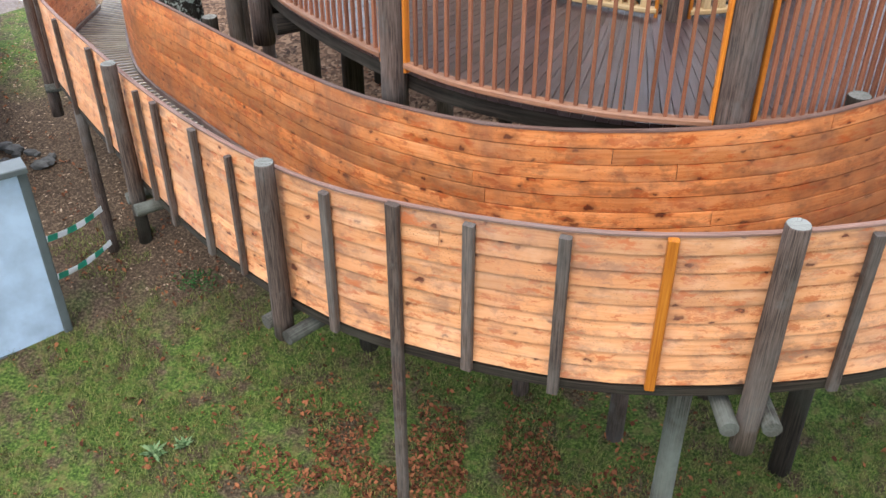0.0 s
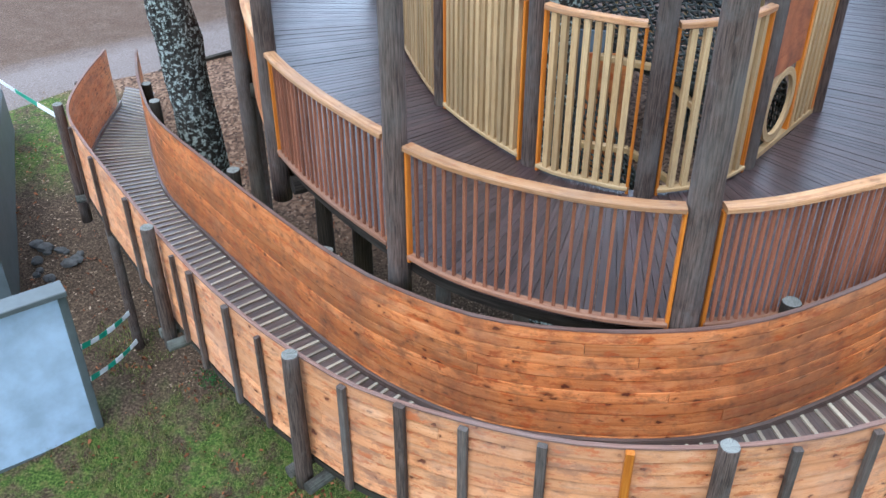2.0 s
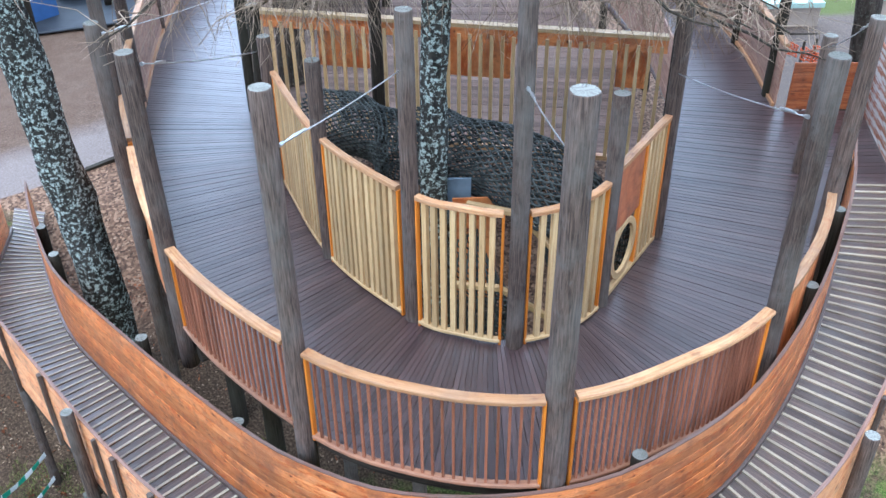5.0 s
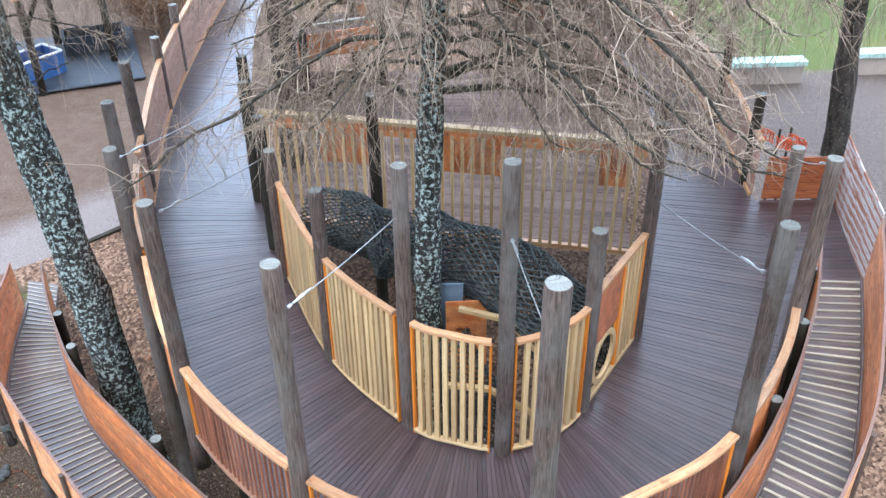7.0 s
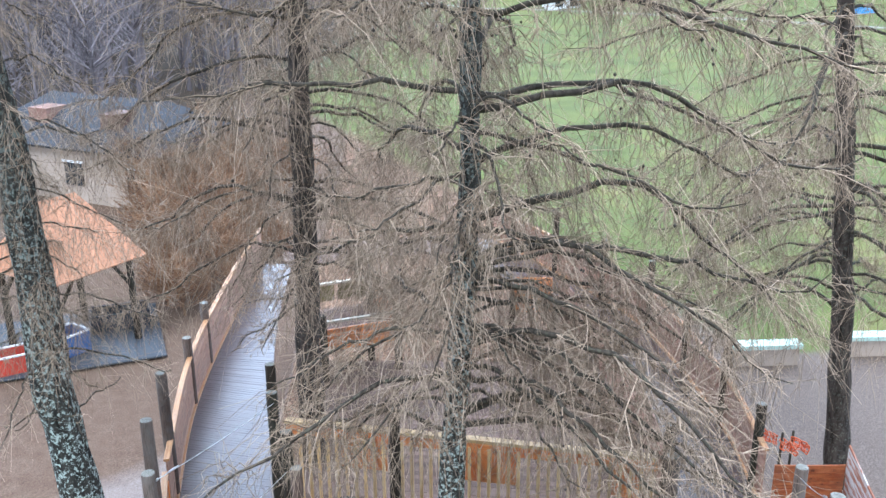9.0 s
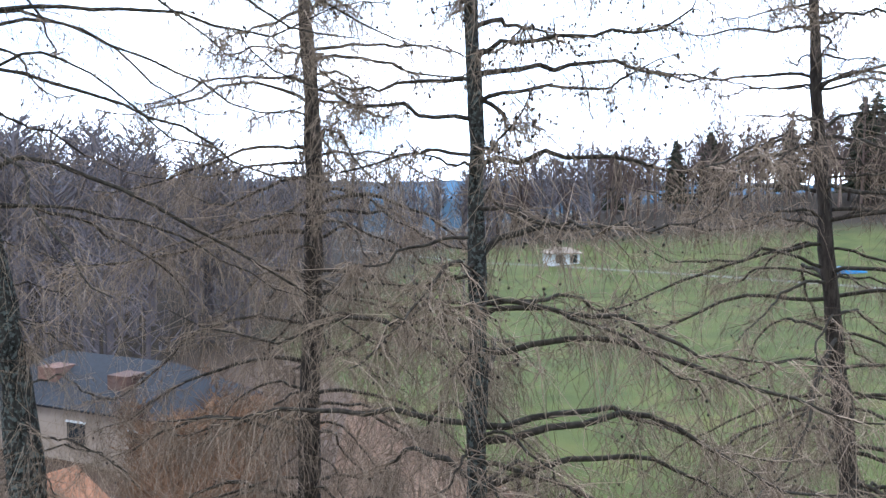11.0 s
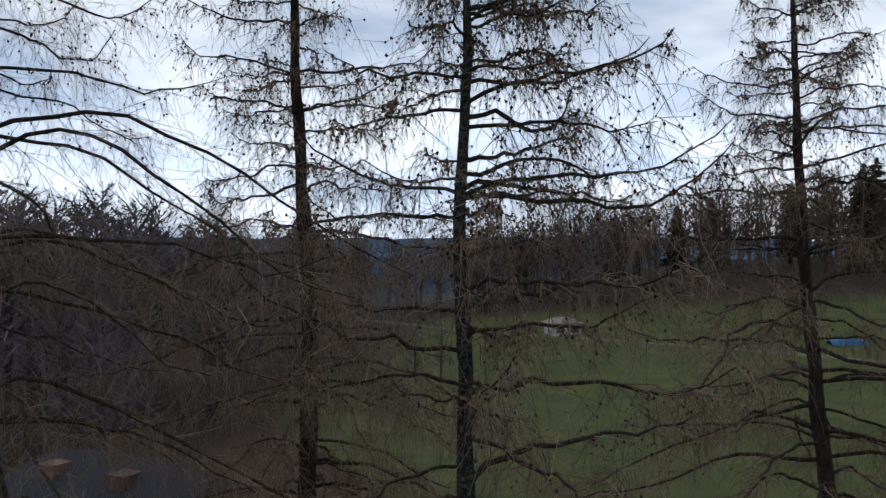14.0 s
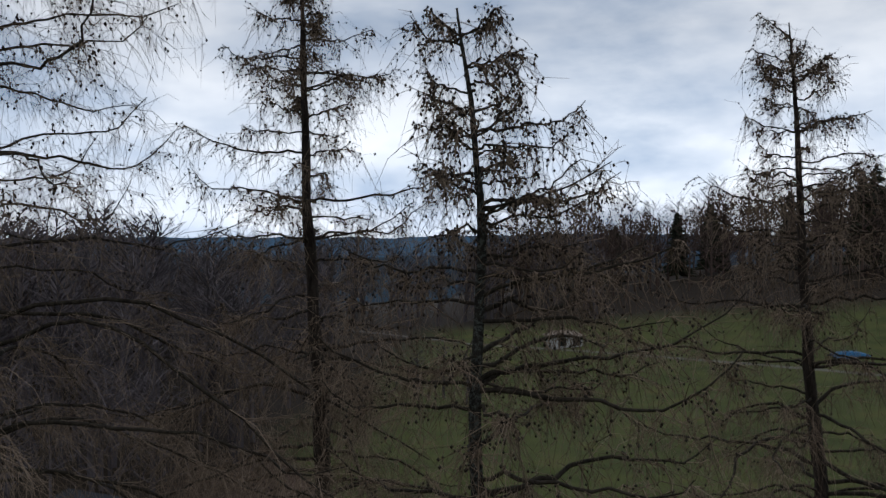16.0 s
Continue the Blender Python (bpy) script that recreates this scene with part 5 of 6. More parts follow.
def quad_slab(pts, thick):
    """A roof face: a flat quad with thickness."""
    g = Geo()
    p = [Vector(q) for q in pts]
    n = (p[1] - p[0]).cross(p[2] - p[0]).normalized() * thick
    k = len(p)
    g.v = [tuple(q) for q in p] + [tuple(q - n) for q in p]
    g.g = [(q.x, q.y, q.z) for q in p] * 2
    g.f = [tuple(range(k)), tuple(range(2 * k - 1, k - 1, -1))] + [(i, i + k, (i + 1) % k + k, (i + 1) % k) for i in range(k)]
    return g


def pavilion(cx, cy, turn, half, eave, ridge, ridge_half):
    z0 = ground_z(cx, cy)
    p = thing("pavilion", "open timber pavilion with an orange-brown hipped board roof", "pavilion", "pavilions in the yard", at=(cx, cy, z0))
    c, s = math.cos(turn), math.sin(turn)
    R = lambda x, y, z: Vector((c * x - s * y, s * x + c * y, z))
    h, hr = half + 0.35, ridge_half
    e = eave - z0
    r = ridge - z0
    A, B, C, D = R(-h, -h, e), R(h, -h, e), R(h, h, e), R(-h, h, e)
    E, F = R(-hr, 0, r), R(hr, 0, r)
    for face in ((A, B, F, E), (C, D, E, F)):
        part("roof_face", quad_slab(face, 0.06), m_shingle, p)
    for face in ((B, C, F), (D, A, E)):
        part("roof_face", quad_slab(face, 0.06), m_shingle, p)
    for x in (-half, half):
        for y in (-half, half):
            part("post", Geo().tube([R(x, y, -0.2), R(x, y, e + 0.1)], [0.1, 0.09], 10), m_under, p, smooth=True)
            part("brace", Geo().beam(R(x, y, e - 0.9), R(x * 0.5, y, e - 0.05), 0.08, 0.08), m_under, p)
    for y in (-half, half):
        part("beam", Geo().beam(R(-half, y, e - 0.05), R(half, y, e - 0.05), 0.12, 0.16), m_under, p)
    return p


pavilion(-8.77, 23.4, radians(54.6), 1.165, 4.35, 6.12, 0.6)
pavilion(-12.9, 23.6, radians(54.6), 1.165, 4.35, 6.12, 0.6)


def farm_house(cx, cy, turn, w, d, eave, ridge, label, wall_mat, roof_mat, dormers=0, openings=3):
    z0 = ground_z(cx, cy) - 0.2
    hs = thing("house", label, "house", at=(cx, cy, z0))
    c, s = math.cos(turn), math.sin(turn)
    R = lambda x, y, z: Vector((c * x - s * y, s * x + c * y, z))
    for a, b in (((-w, -d), (w, -d)), ((w, -d), (w, d)), ((w, d), (-w, d)), ((-w, d), (-w, -d))):
        part("wall", Geo().beam(R(*a, eave / 2), R(*b, eave / 2), 0.3, eave), wall_mat, hs)
    o = 0.5
    hr = max(0.2, w - d * 0.7)
    A, B, C, D = R(-w - o, -d - o, eave), R(w + o, -d - o, eave), R(w + o, d + o, eave), R(-w - o, d + o, eave)
    E, F = R(-hr, 0, ridge), R(hr, 0, ridge)
    for f in ((A, B, F, E), (C, D, E, F), (B, C, F), (D, A, E)):
        part("roof_face", quad_slab(f, 0.12), roof_mat, hs)
    for k in range(openings):
        x = -w + 2 * w * (k + 0.6) / openings
        win = part("window", Geo().beam(R(x - 0.5, -d - 0.14, eave * 0.55), R(x + 0.5, -d - 0.14, eave * 0.55), 0.12, 1.0), m_glass, hs)
        part("window_frame", Geo().beam(R(x - 0.56, -d - 0.17, eave * 0.55 + 0.54), R(x + 0.56, -d - 0.17, eave * 0.55 + 0.54), 0.1, 0.08), m_white, win)
    part("door", Geo().beam(R(w + 0.13, -d * 0.55, 1.05), R(w + 0.13, -d * 0.25, 1.05), 0.1, 2.1), m_red, hs)
    for k in range(dormers):
        x = -w * 0.45 + k * w * 0.8
        part("dormer", Geo().beam(R(x, -d * 0.72, (eave + ridge) / 2), R(x, -d * 0.2, (eave + ridge) / 2), 1.1, 0.9), m_cap, hs, "brown-boarded dormer")
    return hs


farm_house(-12.5, 40.8, radians(-28), 5.2, 2.6, 2.6, 4.3, "low rendered yard building under a dark slate hip roof", m_render, m_slate, 2)
farm_house(20.6, 116.0, radians(10), 1.9, 1.3, 1.6, 2.3, "small white shed beyond the meadow", m_white, m_render, 0, 2)
farm_house(-18.6, 50.0, radians(20), 0.9, 0.9, 0.9, 1.4, "small white-roofed shed among bare trees", m_render, m_white, 0, 1)


# ---- woods, hedges and hills ----
def bare_tree_sticks(r, height, spread, n1, n2):
    """One leafless broadleaf tree as polylines: trunk and branches of three points, twigs of two."""
    P, R, Q, S = [], [], [], []
    t = np.linspace(0, 1, 3)
    u = np.linspace(0, 1, 2)
    lean = r.normal(0, 0.05, 2)
    tr = np.stack([lean[0] * height * t, lean[1] * height * t, height * 0.85 * t], axis=1)
    P.append(tr)
    R.append(np.array([0.22, 0.15, 0.03]) * height / 16)
    for _ in range(n1):
        f = r.uniform(0.2, 1.0)
        b = np.array([np.interp(f, t, tr[:, k]) for k in range(3)])
        a = r.uniform(0, 6.28)
        L = spread * (1.15 - 0.7 * f) * r.uniform(0.6, 1.2)
        q = b + np.stack([math.cos(a) * L * t, math.sin(a) * L * t, r.uniform(0.5, 1.3) * L * t ** 0.9], axis=1)
        q[1:] += r.normal(0, 0.12, (2, 3))
        P.append(q)
        R.append(np.array([0.075, 0.05, 0.02]) * height / 16)
        for _ in range(n2):
            b2 = np.array([np.interp(r.uniform(0.2, 1.0), t, q[:, k]) for k in range(3)])
            a2 = a + r.normal(0, 1.0)
            L2 = L * r.uniform(0.2, 0.5)
            Q.append(b2 + np.stack([math.cos(a2) * L2 * u, math.sin(a2) * L2 * u, r.uniform(0.1, 1.2) * L2 * u], axis=1))
            S.append(np.array([0.034, 0.016]) * height / 16)
    return np.array(P), np.array(R), np.array(Q), np.array(S)


def wood_stand(name, label, places, seed, mat, branching=(24, 9), stout=1.0):
    r = np.random.default_rng(seed)
    kinds = [bare_tree_sticks(r, r.uniform(13, 18), r.uniform(3.0, 4.6), *branching) for _ in range(6)]
    V, F, count = [], [], 0
    for x, y, k in places:
        P, R, Q, S = kinds[int(r.integers(0, 6))]
        a = r.uniform(0, 6.28)
        m = np.array([[math.cos(a), -math.sin(a), 0], [math.sin(a), math.cos(a), 0], [0, 0, 1]])
        at = np.array([x, y, ground_z(x, y) - 0.3])
        for pts, rad in ((P, R), (Q, S)):
            v, fc = tubes((pts @ m.T) * k + at, rad * k * stout, 3)
            V.append(v)
            F.append(fc + count)
            count += len(v)
    ob = part(name, mesh_of(name, np.concatenate(V), np.concatenate(F), mat), None)
    return tagged(ob, label, "woods", kind="stuff")


# distance haze is mixed into both wood colours, most in the second
m_wood_far = twig_material("bare woodland", (0.072, 0.054, 0.048), (0.2, 0.14, 0.118))
m_wood_hazed = twig_material("bare woodland with painted grey haze", (0.09, 0.08, 0.085), (0.25, 0.215, 0.225))
fr = np.random.default_rng(5)
left = [(fr.uniform(-75, -9), fr.uniform(62, 125), fr.uniform(0.8, 1.15)) for _ in range(150)]
left += [(-fr.uniform(0.28, 0.56) * q, q, fr.uniform(1.05, 1.3)) for q in [fr.uniform(80, 130) for _ in range(55)]]
left += [(fr.uniform(-24, -14), fr.uniform(47, 60), fr.uniform(0.5, 0.75)) for _ in range(10)]
mid = [(fr.uniform(-40, 30), fr.uniform(135, 185), fr.uniform(0.75, 1.0)) for _ in range(70)] + [(1.5, 88, 0.42), (4.0, 90, 0.45), (6, 86, 0.4)]
right = []
for _ in range(255):
    x = fr.uniform(14, 150)
    right.append((x, fr.uniform(146, 215), fr.uniform(0.72, 1.02) + x * 0.0022))
wood_stand("woods_left", "dense bare brown broadleaf woods behind the yard", left, 21, m_wood_hazed, stout=1.3)
wood_stand("woods_middle", "line of bare trees beyond the meadow", mid, 22, m_wood_hazed, (22, 6), 1.8)
wood_stand("woods_hill", "dark bare woods on the hillside", right, 23, m_wood_far, (25, 8), 1.15)


def spruce_stand():
    m = twig_material("dark spruce", (0.025, 0.03, 0.02), (0.065, 0.07, 0.045))
    r = np.random.default_rng(31)
    P, R = [], []
    t = np.linspace(0, 1, 3)
    for x, y, h in [(80, 156, 18), (86, 163, 19), (74, 172, 15), (60, 176, 14), (52, 172, 13), (91, 158, 18), (97, 168, 19), (42, 180, 12)]:
        z0 = ground_z(x, y)
        P.append(np.array([x, y, z0]) + np.stack([0 * t, 0 * t, h * t], axis=1))
        R.append(np.array([0.25, 0.15, 0.03]))
        for _ in range(420):
            f = r.uniform(0.12, 0.99)
            a = r.uniform(0, 6.28)
            L = h * 0.24 * (1 - f) ** 0.6 * r.uniform(0.35, 1.25) + 0.2
            q = np.array([x, y, z0 + h * f]) + np.stack([math.cos(a) * L * t, math.sin(a) * L * t, -0.35 * L * t + 0.1 * L * t ** 2], axis=1)
            P.append(q)
            R.append(np.array([0.05, 0.22, 0.03]) * (0.6 + L * 0.3))
    ob = part("spruces", mesh_of("spruces", *tubes(np.array(P), np.array(R), 4), m), None)
    return tagged(ob, "dark spruces standing above the hillside woods", "woods", kind="stuff")


spruce_stand()


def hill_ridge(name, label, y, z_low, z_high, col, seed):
    # col holds the blue of distance haze, painted onto the ridge
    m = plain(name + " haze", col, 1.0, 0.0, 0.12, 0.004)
    g = Geo()
    n = 160
    for k in range(n + 1):
        x = -2400 + 4800 * k / n
        z = z_low + (z_high - z_low) * (0.5 + 0.5 * noise.noise(Vector((x * 0.0011, seed, 0)))) + 5 * noise.noise(Vector((x * 0.012, seed, 3)))
        g.v += [(x, y - 500, -90), (x, y, z), (x, y + 500, -90)]
        g.g += [(0, 0, 0)] * 3
    for k in range(n):
        a = 3 * k
        g.f += [(a, a + 3, a + 4, a + 1), (a + 1, a + 4, a + 5, a + 2)]
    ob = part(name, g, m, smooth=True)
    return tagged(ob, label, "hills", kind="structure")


hill_ridge("backdrop_hills", "wooded hills on the horizon, painted haze blue", 2300, 8, 30, (0.11, 0.19, 0.28), 1.0)
hill_ridge("backdrop_near_hills", "wooded ridge beyond the valley, painted dark haze blue", 1200, -14, 2, (0.055, 0.085, 0.115), 6.0)


# ---- roadside bits behind the right walkway ----
m_mint = plain("pale mint paint", (0.45, 0.6, 0.52), 0.6, 0.3, 0.1)
for x0, x1, y in ((9.0, 10.8, 21.2), (12.4, 15.0, 21.6)):
    b = thing("low_wall", "low wall with a pale mint coping beside the path", "wall", "low walls", at=(x0, y, ground_z(x0, y) - 0.1))
    part("body", Geo().beam((0, 0, 0.3), (x1 - x0, 0, 0.3), 0.25, 0.6), m_render, b)
    part("coping", Geo().beam((-0.05, 0, 0.65), (x1 - x0 + 0.05, 0, 0.65), 0.4, 0.12), m_mint, b)


# ---- raised play platform between the walkways ----
def play_platform():
    p = thing("play_platform", "raised play platform with orange plank sides and pale rails", "platform", at=(-1.3, 16.6, ground_z(-1.3, 16.6)))
    o = Vector(p.location)
    a, b = Vector((-1.35, 16.6, 4.62)) - o, Vector((0.35, 17.15, 4.62)) - o
    d = (b - a).normalized()
    n = Vector((-d.y, d.x, 0))
    up = Vector((0, 0, 1))
    for k in range(3):
        part("side_plank", Geo().beam(a + up * (0.08 + 0.16 * k), b + up * (0.08 + 0.16 * k), 0.03, 0.15), m_clad, p)
        part("side_plank", Geo().beam(b + up * (0.08 + 0.16 * k), b + n * 2.2 + up * (0.08 + 0.16 * k), 0.03, 0.15), m_clad, p)
    L = (b - a).length
    for k in range(14):
        s = a + n * (0.08 + 0.155 * k)
        part("board", Geo().beam(s, s + d * L, 0.14, 0.03), m_dryboard, p)
    for s, w in ((0.1, 0), (L - 0.1, 0), (0.1, 2.1), (L - 0.1, 2.1)):
        q = a + d * s + n * w
        part("post", Geo().tube([Vector((q.x, q.y, -0.2)), Vector((q.x, q.y, q.z + 0.8))], [0.09, 0.085], 10), m_under, p, smooth=True)
    for s, w in ((0.25, 0.6), (0.95, 0.65)):
        part("back_board", Geo().beam(a + d * s + n * 2.07 + up * 0.42, a + d * (s + w) + n * 2.07 + up * 0.42, 0.025, 0.36), m_olive, p, "olive-brown mossy board")
    for h, w in ((0.64, 0.0), (0.64, 2.1)):
        part("rail", Geo().beam(a + n * w + up * h, b + n * w + up * h, 0.09, 0.045), m_strip, p)


play_platform()


# ---- lawn: grass blades and fallen leaves ----
def lawn_stuff():
    r = np.random.default_rng(41)
    n = 170000
    x, y = r.uniform(-6.2, 5.2, n), r.uniform(4.2, 9.0, n)
    keep = np.array([noise.noise(Vector((a * 0.9, b * 0.9, 2))) + 0.6 * noise.noise(Vector((a * 4, b * 4, 7))) > -0.12 + 0.4 * max(0, b - 7.0) for a, b in zip(x, y)])
    x, y = x[keep], y[keep]
    n = len(x)
    z = np.array([ground_z(a, b) for a, b in zip(x, y)])
    a = r.uniform(0, 6.28, n)
    h = r.gamma(4.0, 0.0095, n).clip(0.015, 0.1)
    d = np.stack([np.cos(a), np.sin(a), 0 * a], axis=1)
    s = np.stack([-np.sin(a), np.cos(a), 0 * a], axis=1) * 0.0045
    base = np.stack([x, y, z - 0.004], axis=1)
    V = np.stack([base - s, base + s, base + d * (h * 0.8)[:, None] + np.array([0, 0, 1.0]) * h[:, None]], axis=1).reshape(-1, 3)
    F = np.arange(n)[:, None] * 3 + np.array([[0, 1, 2]])
    m = twig_material("lawn grass blades", (0.02, 0.05, 0.01), (0.24, 0.24, 0.075))
    tagged(part("grass", mesh_of("grass", V, F, m), None), "short damp lawn grass", "grass", kind="stuff")
    # leaves
    n = 8200
    x, y = r.normal(-0.2, 1.1, n), r.normal(5.75, 0.5, n).clip(4.3, 8.5)
    far = np.stack([r.uniform(-5, 4.5, 2100), r.uniform(4.5, 8.8, 2100)], axis=1)
    litter = np.stack([r.uniform(-7.5, -1.5, 2600), r.uniform(7.6, 12.0, 2600)], axis=1)
    litter = litter[litter[:, 1] > 7.2 - 0.15 * litter[:, 0] * 0.3]
    far = np.concatenate([far, litter])
    x, y = np.concatenate([x, far[:, 0]]), np.concatenate([y, far[:, 1]])
    n = len(x)
    keep = np.array([noise.noise(Vector((a * 2.2, b * 2.2, 5))) > -0.12 for a, b in zip(x, y)])
    x, y = x[keep], y[keep]
    n = len(x)
    z = np.array([ground_z(a, b) for a, b in zip(x, y)]) + r.uniform(0.006, 0.03, n)
    a = r.uniform(0, 6.28, n)
    L = r.gamma(2.8, 0.0062, n).clip(0.007, 0.036)
    d = np.stack([np.cos(a), np.sin(a), r.normal(0, 0.45, n)], axis=1) * L[:, None]
    s = np.stack([-np.sin(a), np.cos(a), r.normal(0, 0.6, n)], axis=1) * (L * 0.5)[:, None]
    c = np.stack([x, y, z], axis=1)
    fold = np.array([0, 0, 1.0]) * (L * 0.3)[:, None]
    V = np.stack([c - d, c - d * 0.2 + s + fold, c + d * 0.45 + s * 0.8 + fold, c + d, c + d * 0.45 - s * 0.8 + fold, c - d * 0.2 - s + fold], axis=1).reshape(-1, 3)
    k = np.arange(n)[:, None] * 6
    F = np.concatenate([k + np.array([[0, 3, 2, 1]]), k + np.array([[0, 5, 4, 3]])])
    m = twig_material("fallen leaves", (0.045, 0.014, 0.008), (0.33, 0.125, 0.055))
    tagged(part("fallen_leaves", mesh_of("fallen_leaves", V, F, m), None), "red-brown fallen leaves scattered on the lawn", "leaves", kind="stuff")

    # bark chips and small stones on the bare soil
    n = 15000
    x, y = r.uniform(-8.0, 3.5, n), r.uniform(7.4, 13.4, n)
    keep = (y > 7.7 + 0.25 * np.abs(x + 3.5) * (x > -3.5)) & (np.array([noise.noise(Vector((a * 1.4, b * 1.4, 8))) for a, b in zip(x, y)]) > -0.2)
    x, y = x[keep], y[keep]
    n = len(x)
    z = np.array([ground_z(a, b) for a, b in zip(x, y)])
    a = r.uniform(0, 6.28, n)
    L = r.gamma(3.0, 0.0045, n).clip(0.006, 0.03)
    d = np.stack([np.cos(a), np.sin(a), r.normal(0, 0.2, n)], axis=1) * L[:, None]
    s = np.stack([-np.sin(a), np.cos(a), r.normal(0, 0.2, n)], axis=1) * (L * 0.5)[:, None]
    c = np.stack([x, y, z + 0.004], axis=1)
    up = np.array([0, 0, 1.0]) * (L * 0.35)[:, None]
    V = np.stack([c - d, c + s, c + d, c - s, c + up], axis=1).reshape(-1, 3)
    k = np.arange(n)[:, None] * 5
    F = np.concatenate([k + np.array([[i, (i + 1) % 4, 4]]) for i in range(4)])
    m = twig_material("bark chips", (0.1, 0.06, 0.036), (0.46, 0.34, 0.24))
    tagged(part("bark_chips", mesh_of("bark_chips", V, F, m), None), "tan bark chips and small stones on bare soil", "bark chips", kind="stuff")


lawn_stuff()


# ---- inside the tree well ----
def well_frame():
    f = thing("climbing_frame", "pine climbing frame with a blue-grey board in the tree well", "climbing frame", at=(1.3, 8.0, 4.0))
    o = Vector((1.3, 8.0, 4.0))
    for a, b in (((1.2, 8.3, 4.85), (1.75, 8.05, 4.85)), ((1.75, 8.05, 4.85), (2.1, 7.7, 4.6)), ((1.0, 7.7, 4.2), (1.5, 7.6, 4.2)), ((1.5, 7.6, 4.2), (2.1, 7.5, 3.8)), ((1.2, 8.3, 3.0), (1.2, 8.3, 4.9)), ((1.75, 8.05, 3.0), (1.75, 8.05, 4.85))):
        part("rail", Geo().beam(Vector(a) - o, Vector(b) - o, 0.07, 0.06, cut=0.006), m_slat, f)
    part("board", Geo().beam(Vector((1.08, 8.75, 3.2)) - o, Vector((1.12, 8.6, 5.0)) - o, 0.3, 0.03, (0, 1, 0.1)), plain("blue-grey board", (0.16, 0.21, 0.27), 0.5, 0.3, 0.2), f, "blue-grey board")
    part("back_board", Geo().beam(Vector((1.3, 8.5, 3.4)) - o, Vector((1.3, 8.5, 4.8)) - o, 0.5, 0.03, (0, 1, 0)), m_clad, f)


well_frame()


# ---- play things under the pavilion, and orange netting by the far walkway ----
m_mat = plain("dark rubber mat", (0.035, 0.04, 0.05), 0.6, 0.4, 0.2, 4.0)
m_plastic_red = plain("red plastic", (0.5, 0.05, 0.03), 0.4, 0.4, 0.1)
m_plastic_blue = plain("blue paint", (0.05, 0.12, 0.3), 0.4, 0.4, 0.1)
m_net = plain("orange safety netting", (0.6, 0.11, 0.04), 0.6, 0.3, 0.15)


def yard_box(x, y, turn, size, mat, name, label, rim):
    """An open box with a raised rim and a lid board."""
    z = ground_z(x, y) + 0.1
    b = thing(name, label, "box", at=(x, y, z))
    c, s = math.cos(turn), math.sin(turn)
    w, d, h = size
    R = lambda a, q, k: Vector((c * a - s * q, s * a + c * q, k))
    for a, q in (((-w, -d), (w, -d)), ((w, -d), (w, d)), ((w, d), (-w, d)), ((-w, d), (-w, -d))):
        part("side", Geo().beam(R(*a, h / 2), R(*q, h / 2), 0.04, h), mat, b)
        part("rim", Geo().beam(R(*a, h), R(*q, h), 0.07, 0.04), rim, b)
    part("base", Geo().beam(R(-w, 0, 0.03), R(w, 0, 0.03), 2 * d, 0.04), mat, b)
    return b


mat_ob = thing("rubber_mat", "dark grey rubber mat under the open pavilion", "mat", at=(-8.7, 23.6, ground_z(-8.7, 23.6) + 0.05))
part("mat", Geo().beam((-2.3, -0.6, 0.03), (2.0, 0.8, 0.03), 4.0, 0.06, cut=0.02), m_mat, mat_ob)
yard_box(-9.9, 21.9, 0.5, (0.5, 0.35, 0.5), m_plastic_red, "toy_box", "red toy box with a white rim beside the mat", m_white)
yard_box(-9.0, 22.7, 0.9, (0.7, 0.4, 0.6), m_plastic_blue, "toy_box", "blue toy box on the dark mat", m_white)
yard_box(-7.9, 24.7, 0.3, (0.8, 0.4, 0.45), m_mat, "planter", "dark grey planter beside the pavilion", m_slate)


def safety_net(x, y, seed):
    r = random.Random(seed)
    z = ground_z(x, y)
    s = thing("safety_net", "crumpled orange plastic netting tied to a thin stake", "netting", "safety netting scraps", at=(x, y, z))
    part("stake", Geo().tube([(0, 0, -0.2), (0.02, 0.01, 4.95 - z)], [0.025, 0.02], 8), m_under, s, smooth=True)
    P, R = [], []
    g = [[Vector((0.045 * i + 0.02 * r.uniform(-1, 1), -0.03 * i + 0.03 * r.uniform(-1, 1), 4.85 - z - 0.045 * j - 0.012 * i + 0.015 * r.uniform(-1, 1))) for j in range(5)] for i in range(6)]
    for i in range(6):
        for j in range(5):
            for a, b in ((i + 1, j), (i, j + 1)):
                if a < 6 and b < 5:
                    P.append([tuple(g[i][j]), tuple(g[a][b])])
                    R.append([0.011, 0.011])
    part("netting", mesh_of("netting", *tubes(np.array(P), np.array(R), 4), m_net), None, s)


for k, (x, y) in enumerate(((5.98, 13.25), (6.3, 12.75), (6.5, 12.4), (6.7, 12.45))):
    safety_net(x, y, k)


# ---- bare shrubs between the yard and the walkway ----
m_shrub = twig_material("brown shrub stems", (0.14, 0.076, 0.045), (0.35, 0.205, 0.12))

def shrub(x, y, h, seed):
    r = np.random.default_rng(seed)
    P, R, Q, S = bare_tree_sticks(r, h, h * 0.6, 46, 16)
    s = thing("shrub", "bare tan-brown shrub in the yard", "shrub", "bare shrubs", at=(x, y, ground_z(x, y) - 0.05))
    tagged(part("stem_tangle", mesh_of("stem_tangle", *tubes(P, R * 2.0 + 0.004, 3), m_shrub), None, s), kind="stuff")
    tagged(part("twig_tangle", mesh_of("twig_tangle", *tubes(Q, S * 2.0 + 0.004, 3), m_shrub), None, s), kind="stuff")


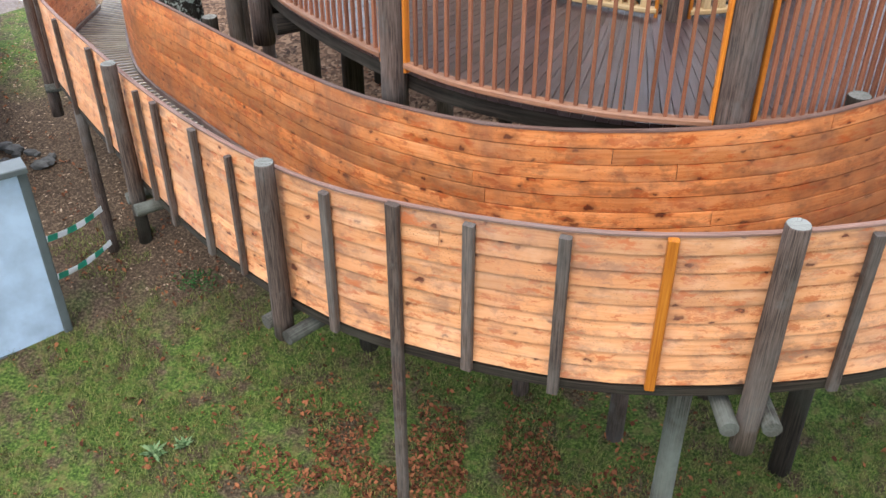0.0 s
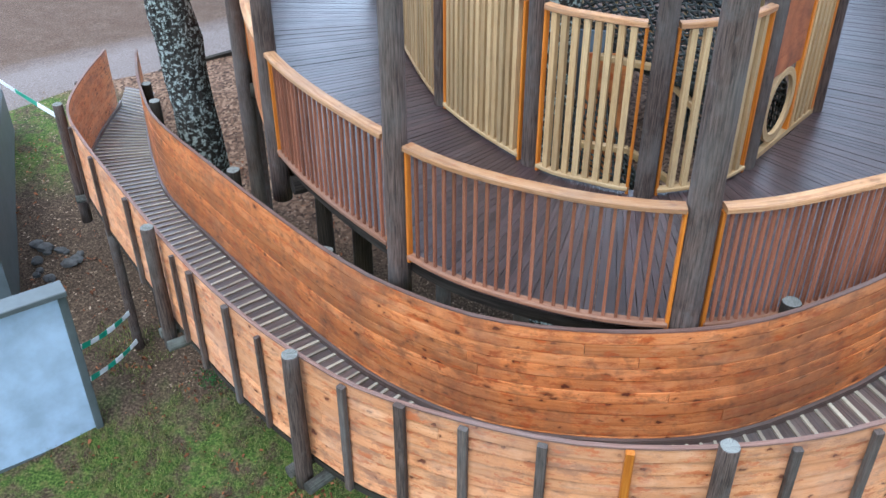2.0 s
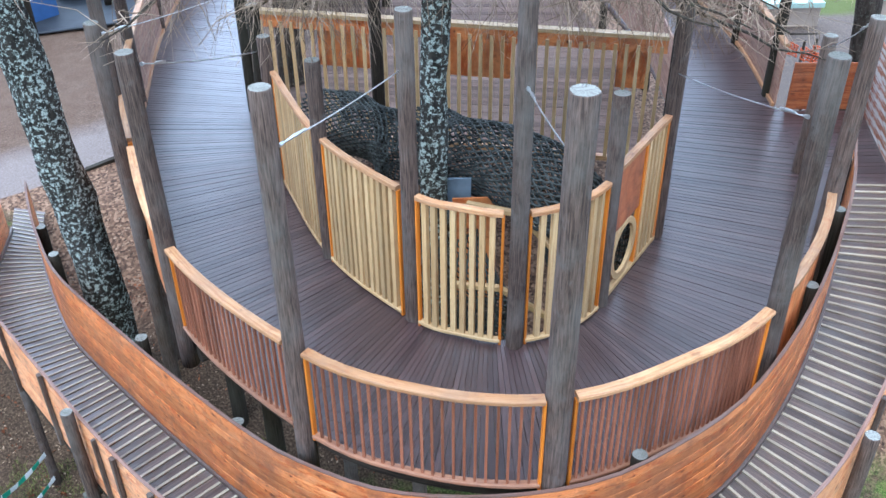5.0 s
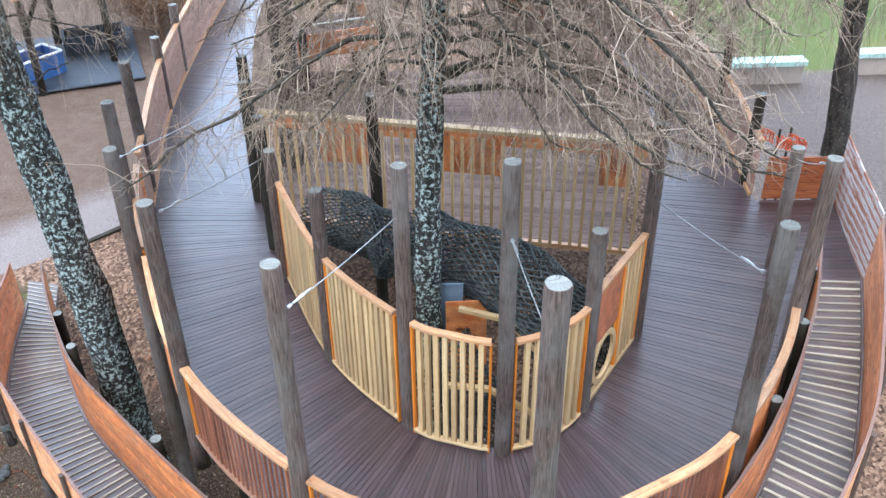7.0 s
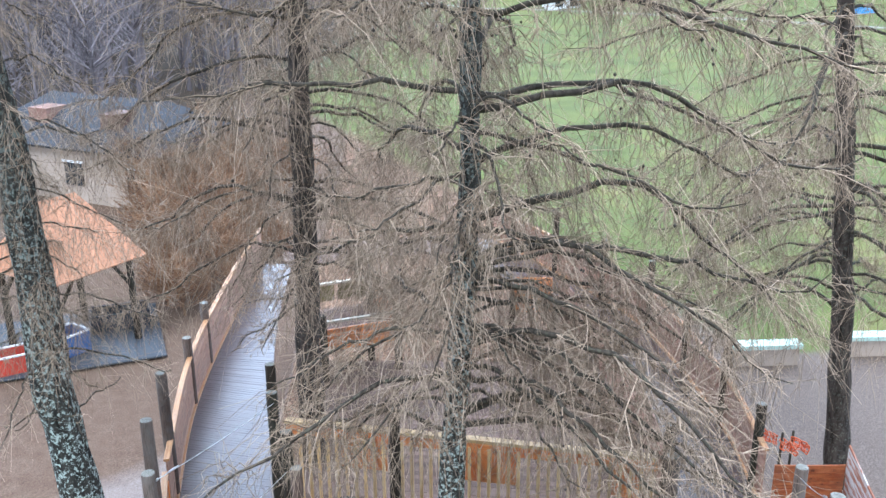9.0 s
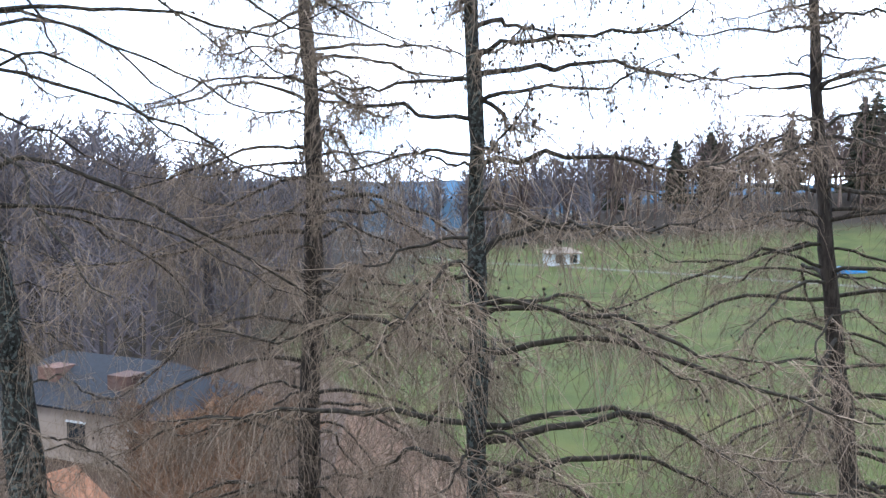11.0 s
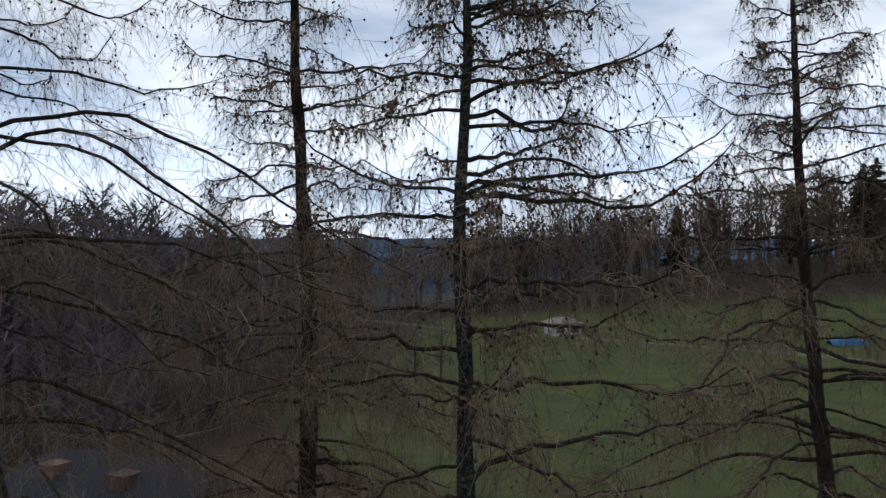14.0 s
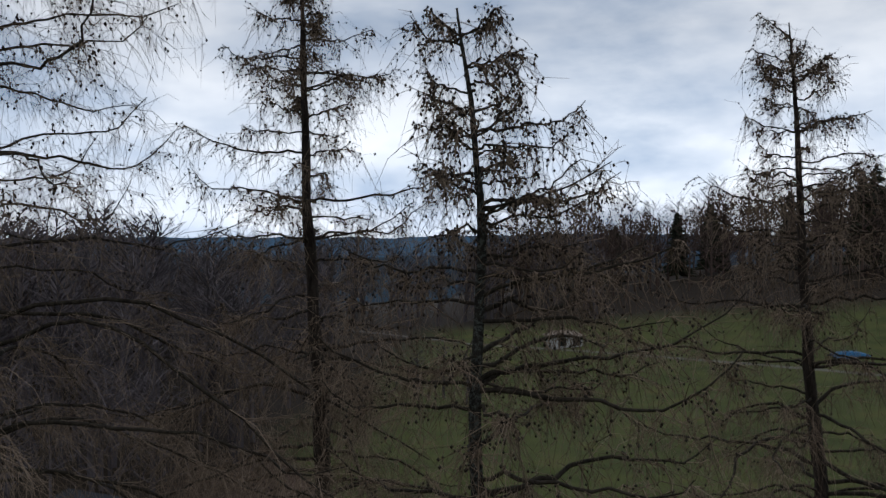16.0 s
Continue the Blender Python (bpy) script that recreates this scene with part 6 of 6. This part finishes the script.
for k, (x, y, h) in enumerate(((-6.9, 27.4, 2.2), (-5.3, 29.5, 2.4), (-6.2, 25.4, 1.7), (-5.2, 27.0, 1.8), (-8.0, 30.2, 2.6), (-6.6, 31.2, 2.5), (-6.2, 30.5, 2.6), (-7.6, 32.5, 3.0), (-5.4, 33.5, 2.4), (-8.9, 34.5, 2.8), (-6.6, 36.5, 3.2), (-4.6, 38.0, 2.7), (-10.3, 37.0, 2.9), (-7.8, 39.0, 3.0), (-5.9, 27.6, 2.2), (-7.6, 29.0, 2.2), (-7.3, 34.2, 2.8), (-6.1, 34.6, 2.6), (-5.0, 31.4, 2.0), (-3.9, 29.6, 1.6), (-6.9, 26.2, 1.6), (-4.5, 26.4, 1.5))):
    shrub(x, y, h, 60 + k)


# ---- blue sheeted pile far out on the meadow ----
m_blue_sheet = plain("bright blue sheet", (0.04, 0.2, 0.42), 0.5, 0.3, 0.15)


def sheeted_pile(x, y, length, width, height):
    """A low heap under a sheet that sags between its high spots."""
    pile = Geo()
    for i in range(13):
        u = i / 12
        ring = []
        for j in range(9):
            v = j / 8
            z = height * math.sin(math.pi * v) ** 0.5 * math.sin(math.pi * (0.04 + 0.92 * u)) ** 0.3 * (0.85 + 0.3 * noise.noise(Vector((u * 4, v * 3, 2))))
            ring.append((length * (u - 0.5), width * (v - 0.5), z))
        base = len(pile.v)
        pile.v += ring
        pile.g += [(u, v, 0)] * 9
        if i:
            pile.f += [(base - 9 + j, base + j, base + j + 1, base - 8 + j) for j in range(8)]
    pile_ob = part("sheeted_pile", pile, m_blue_sheet, smooth=True)
    pile_ob.location = (x, y, ground_z(x, y) - 0.05)
    return tagged(pile_ob, "low pile under a bright blue sheet on the meadow", "pile")


sheeted_pile(50.5, 101.0, 4.2, 2.0, 0.9)


# ---- small plants on the lawn and beside the ramp ----
def small_plant(name, label, x, y, count, size, spread, lean, mat, seed, kind=""):
    """A clump of narrow folded leaves that spring from one spot."""
    r = np.random.default_rng(seed)
    z = ground_z(x, y)
    c = np.stack([r.normal(0, spread, count), r.normal(0, spread, count), r.uniform(0, spread * 0.5, count)], axis=1)
    a = r.uniform(0, 6.28, count)
    L = size * r.uniform(0.5, 1.2, count)[:, None]
    d = np.stack([np.cos(a), np.sin(a), r.uniform(lean, lean + 0.9, count)], axis=1) * L
    s = np.stack([-np.sin(a), np.cos(a), 0 * a], axis=1) * L * 0.16
    up = np.array([0, 0, 1.0]) * L * 0.12
    V = np.stack([c, c + d * 0.5 + s, c + d - up, c + d * 0.5 - s, c + d * 0.5 + up], axis=1).reshape(-1, 3)
    k = np.arange(count)[:, None] * 5
    F = np.concatenate([k + np.array([[0, 1, 4]]), k + np.array([[1, 2, 4]]), k + np.array([[2, 3, 4]]), k + np.array([[3, 0, 4]])])
    ob = part(name, mesh_of(name, V, F, mat, False), None)
    ob.location = (x, y, z)
    return tagged(ob, label, "plant", kind=kind)


m_weed = twig_material("blue-green weed leaves", (0.07, 0.13, 0.05), (0.22, 0.3, 0.14))
m_ivy = twig_material("dark ivy leaves", (0.012, 0.045, 0.012), (0.05, 0.13, 0.035))
small_plant("weed_tuft", "pale green rosette weed in the lawn", -2.95, 5.75, 70, 0.11, 0.02, 0.2, m_weed, 3)
small_plant("weed_tuft", "small pale green rosette weed in the lawn", -2.7, 5.87, 50, 0.085, 0.015, 0.2, m_weed, 4)
small_plant("ivy_clump", "low clump of dark green ivy beside the ramp", -3.15, 7.95, 260, 0.055, 0.13, 0.0, m_ivy, 5, "stuff")
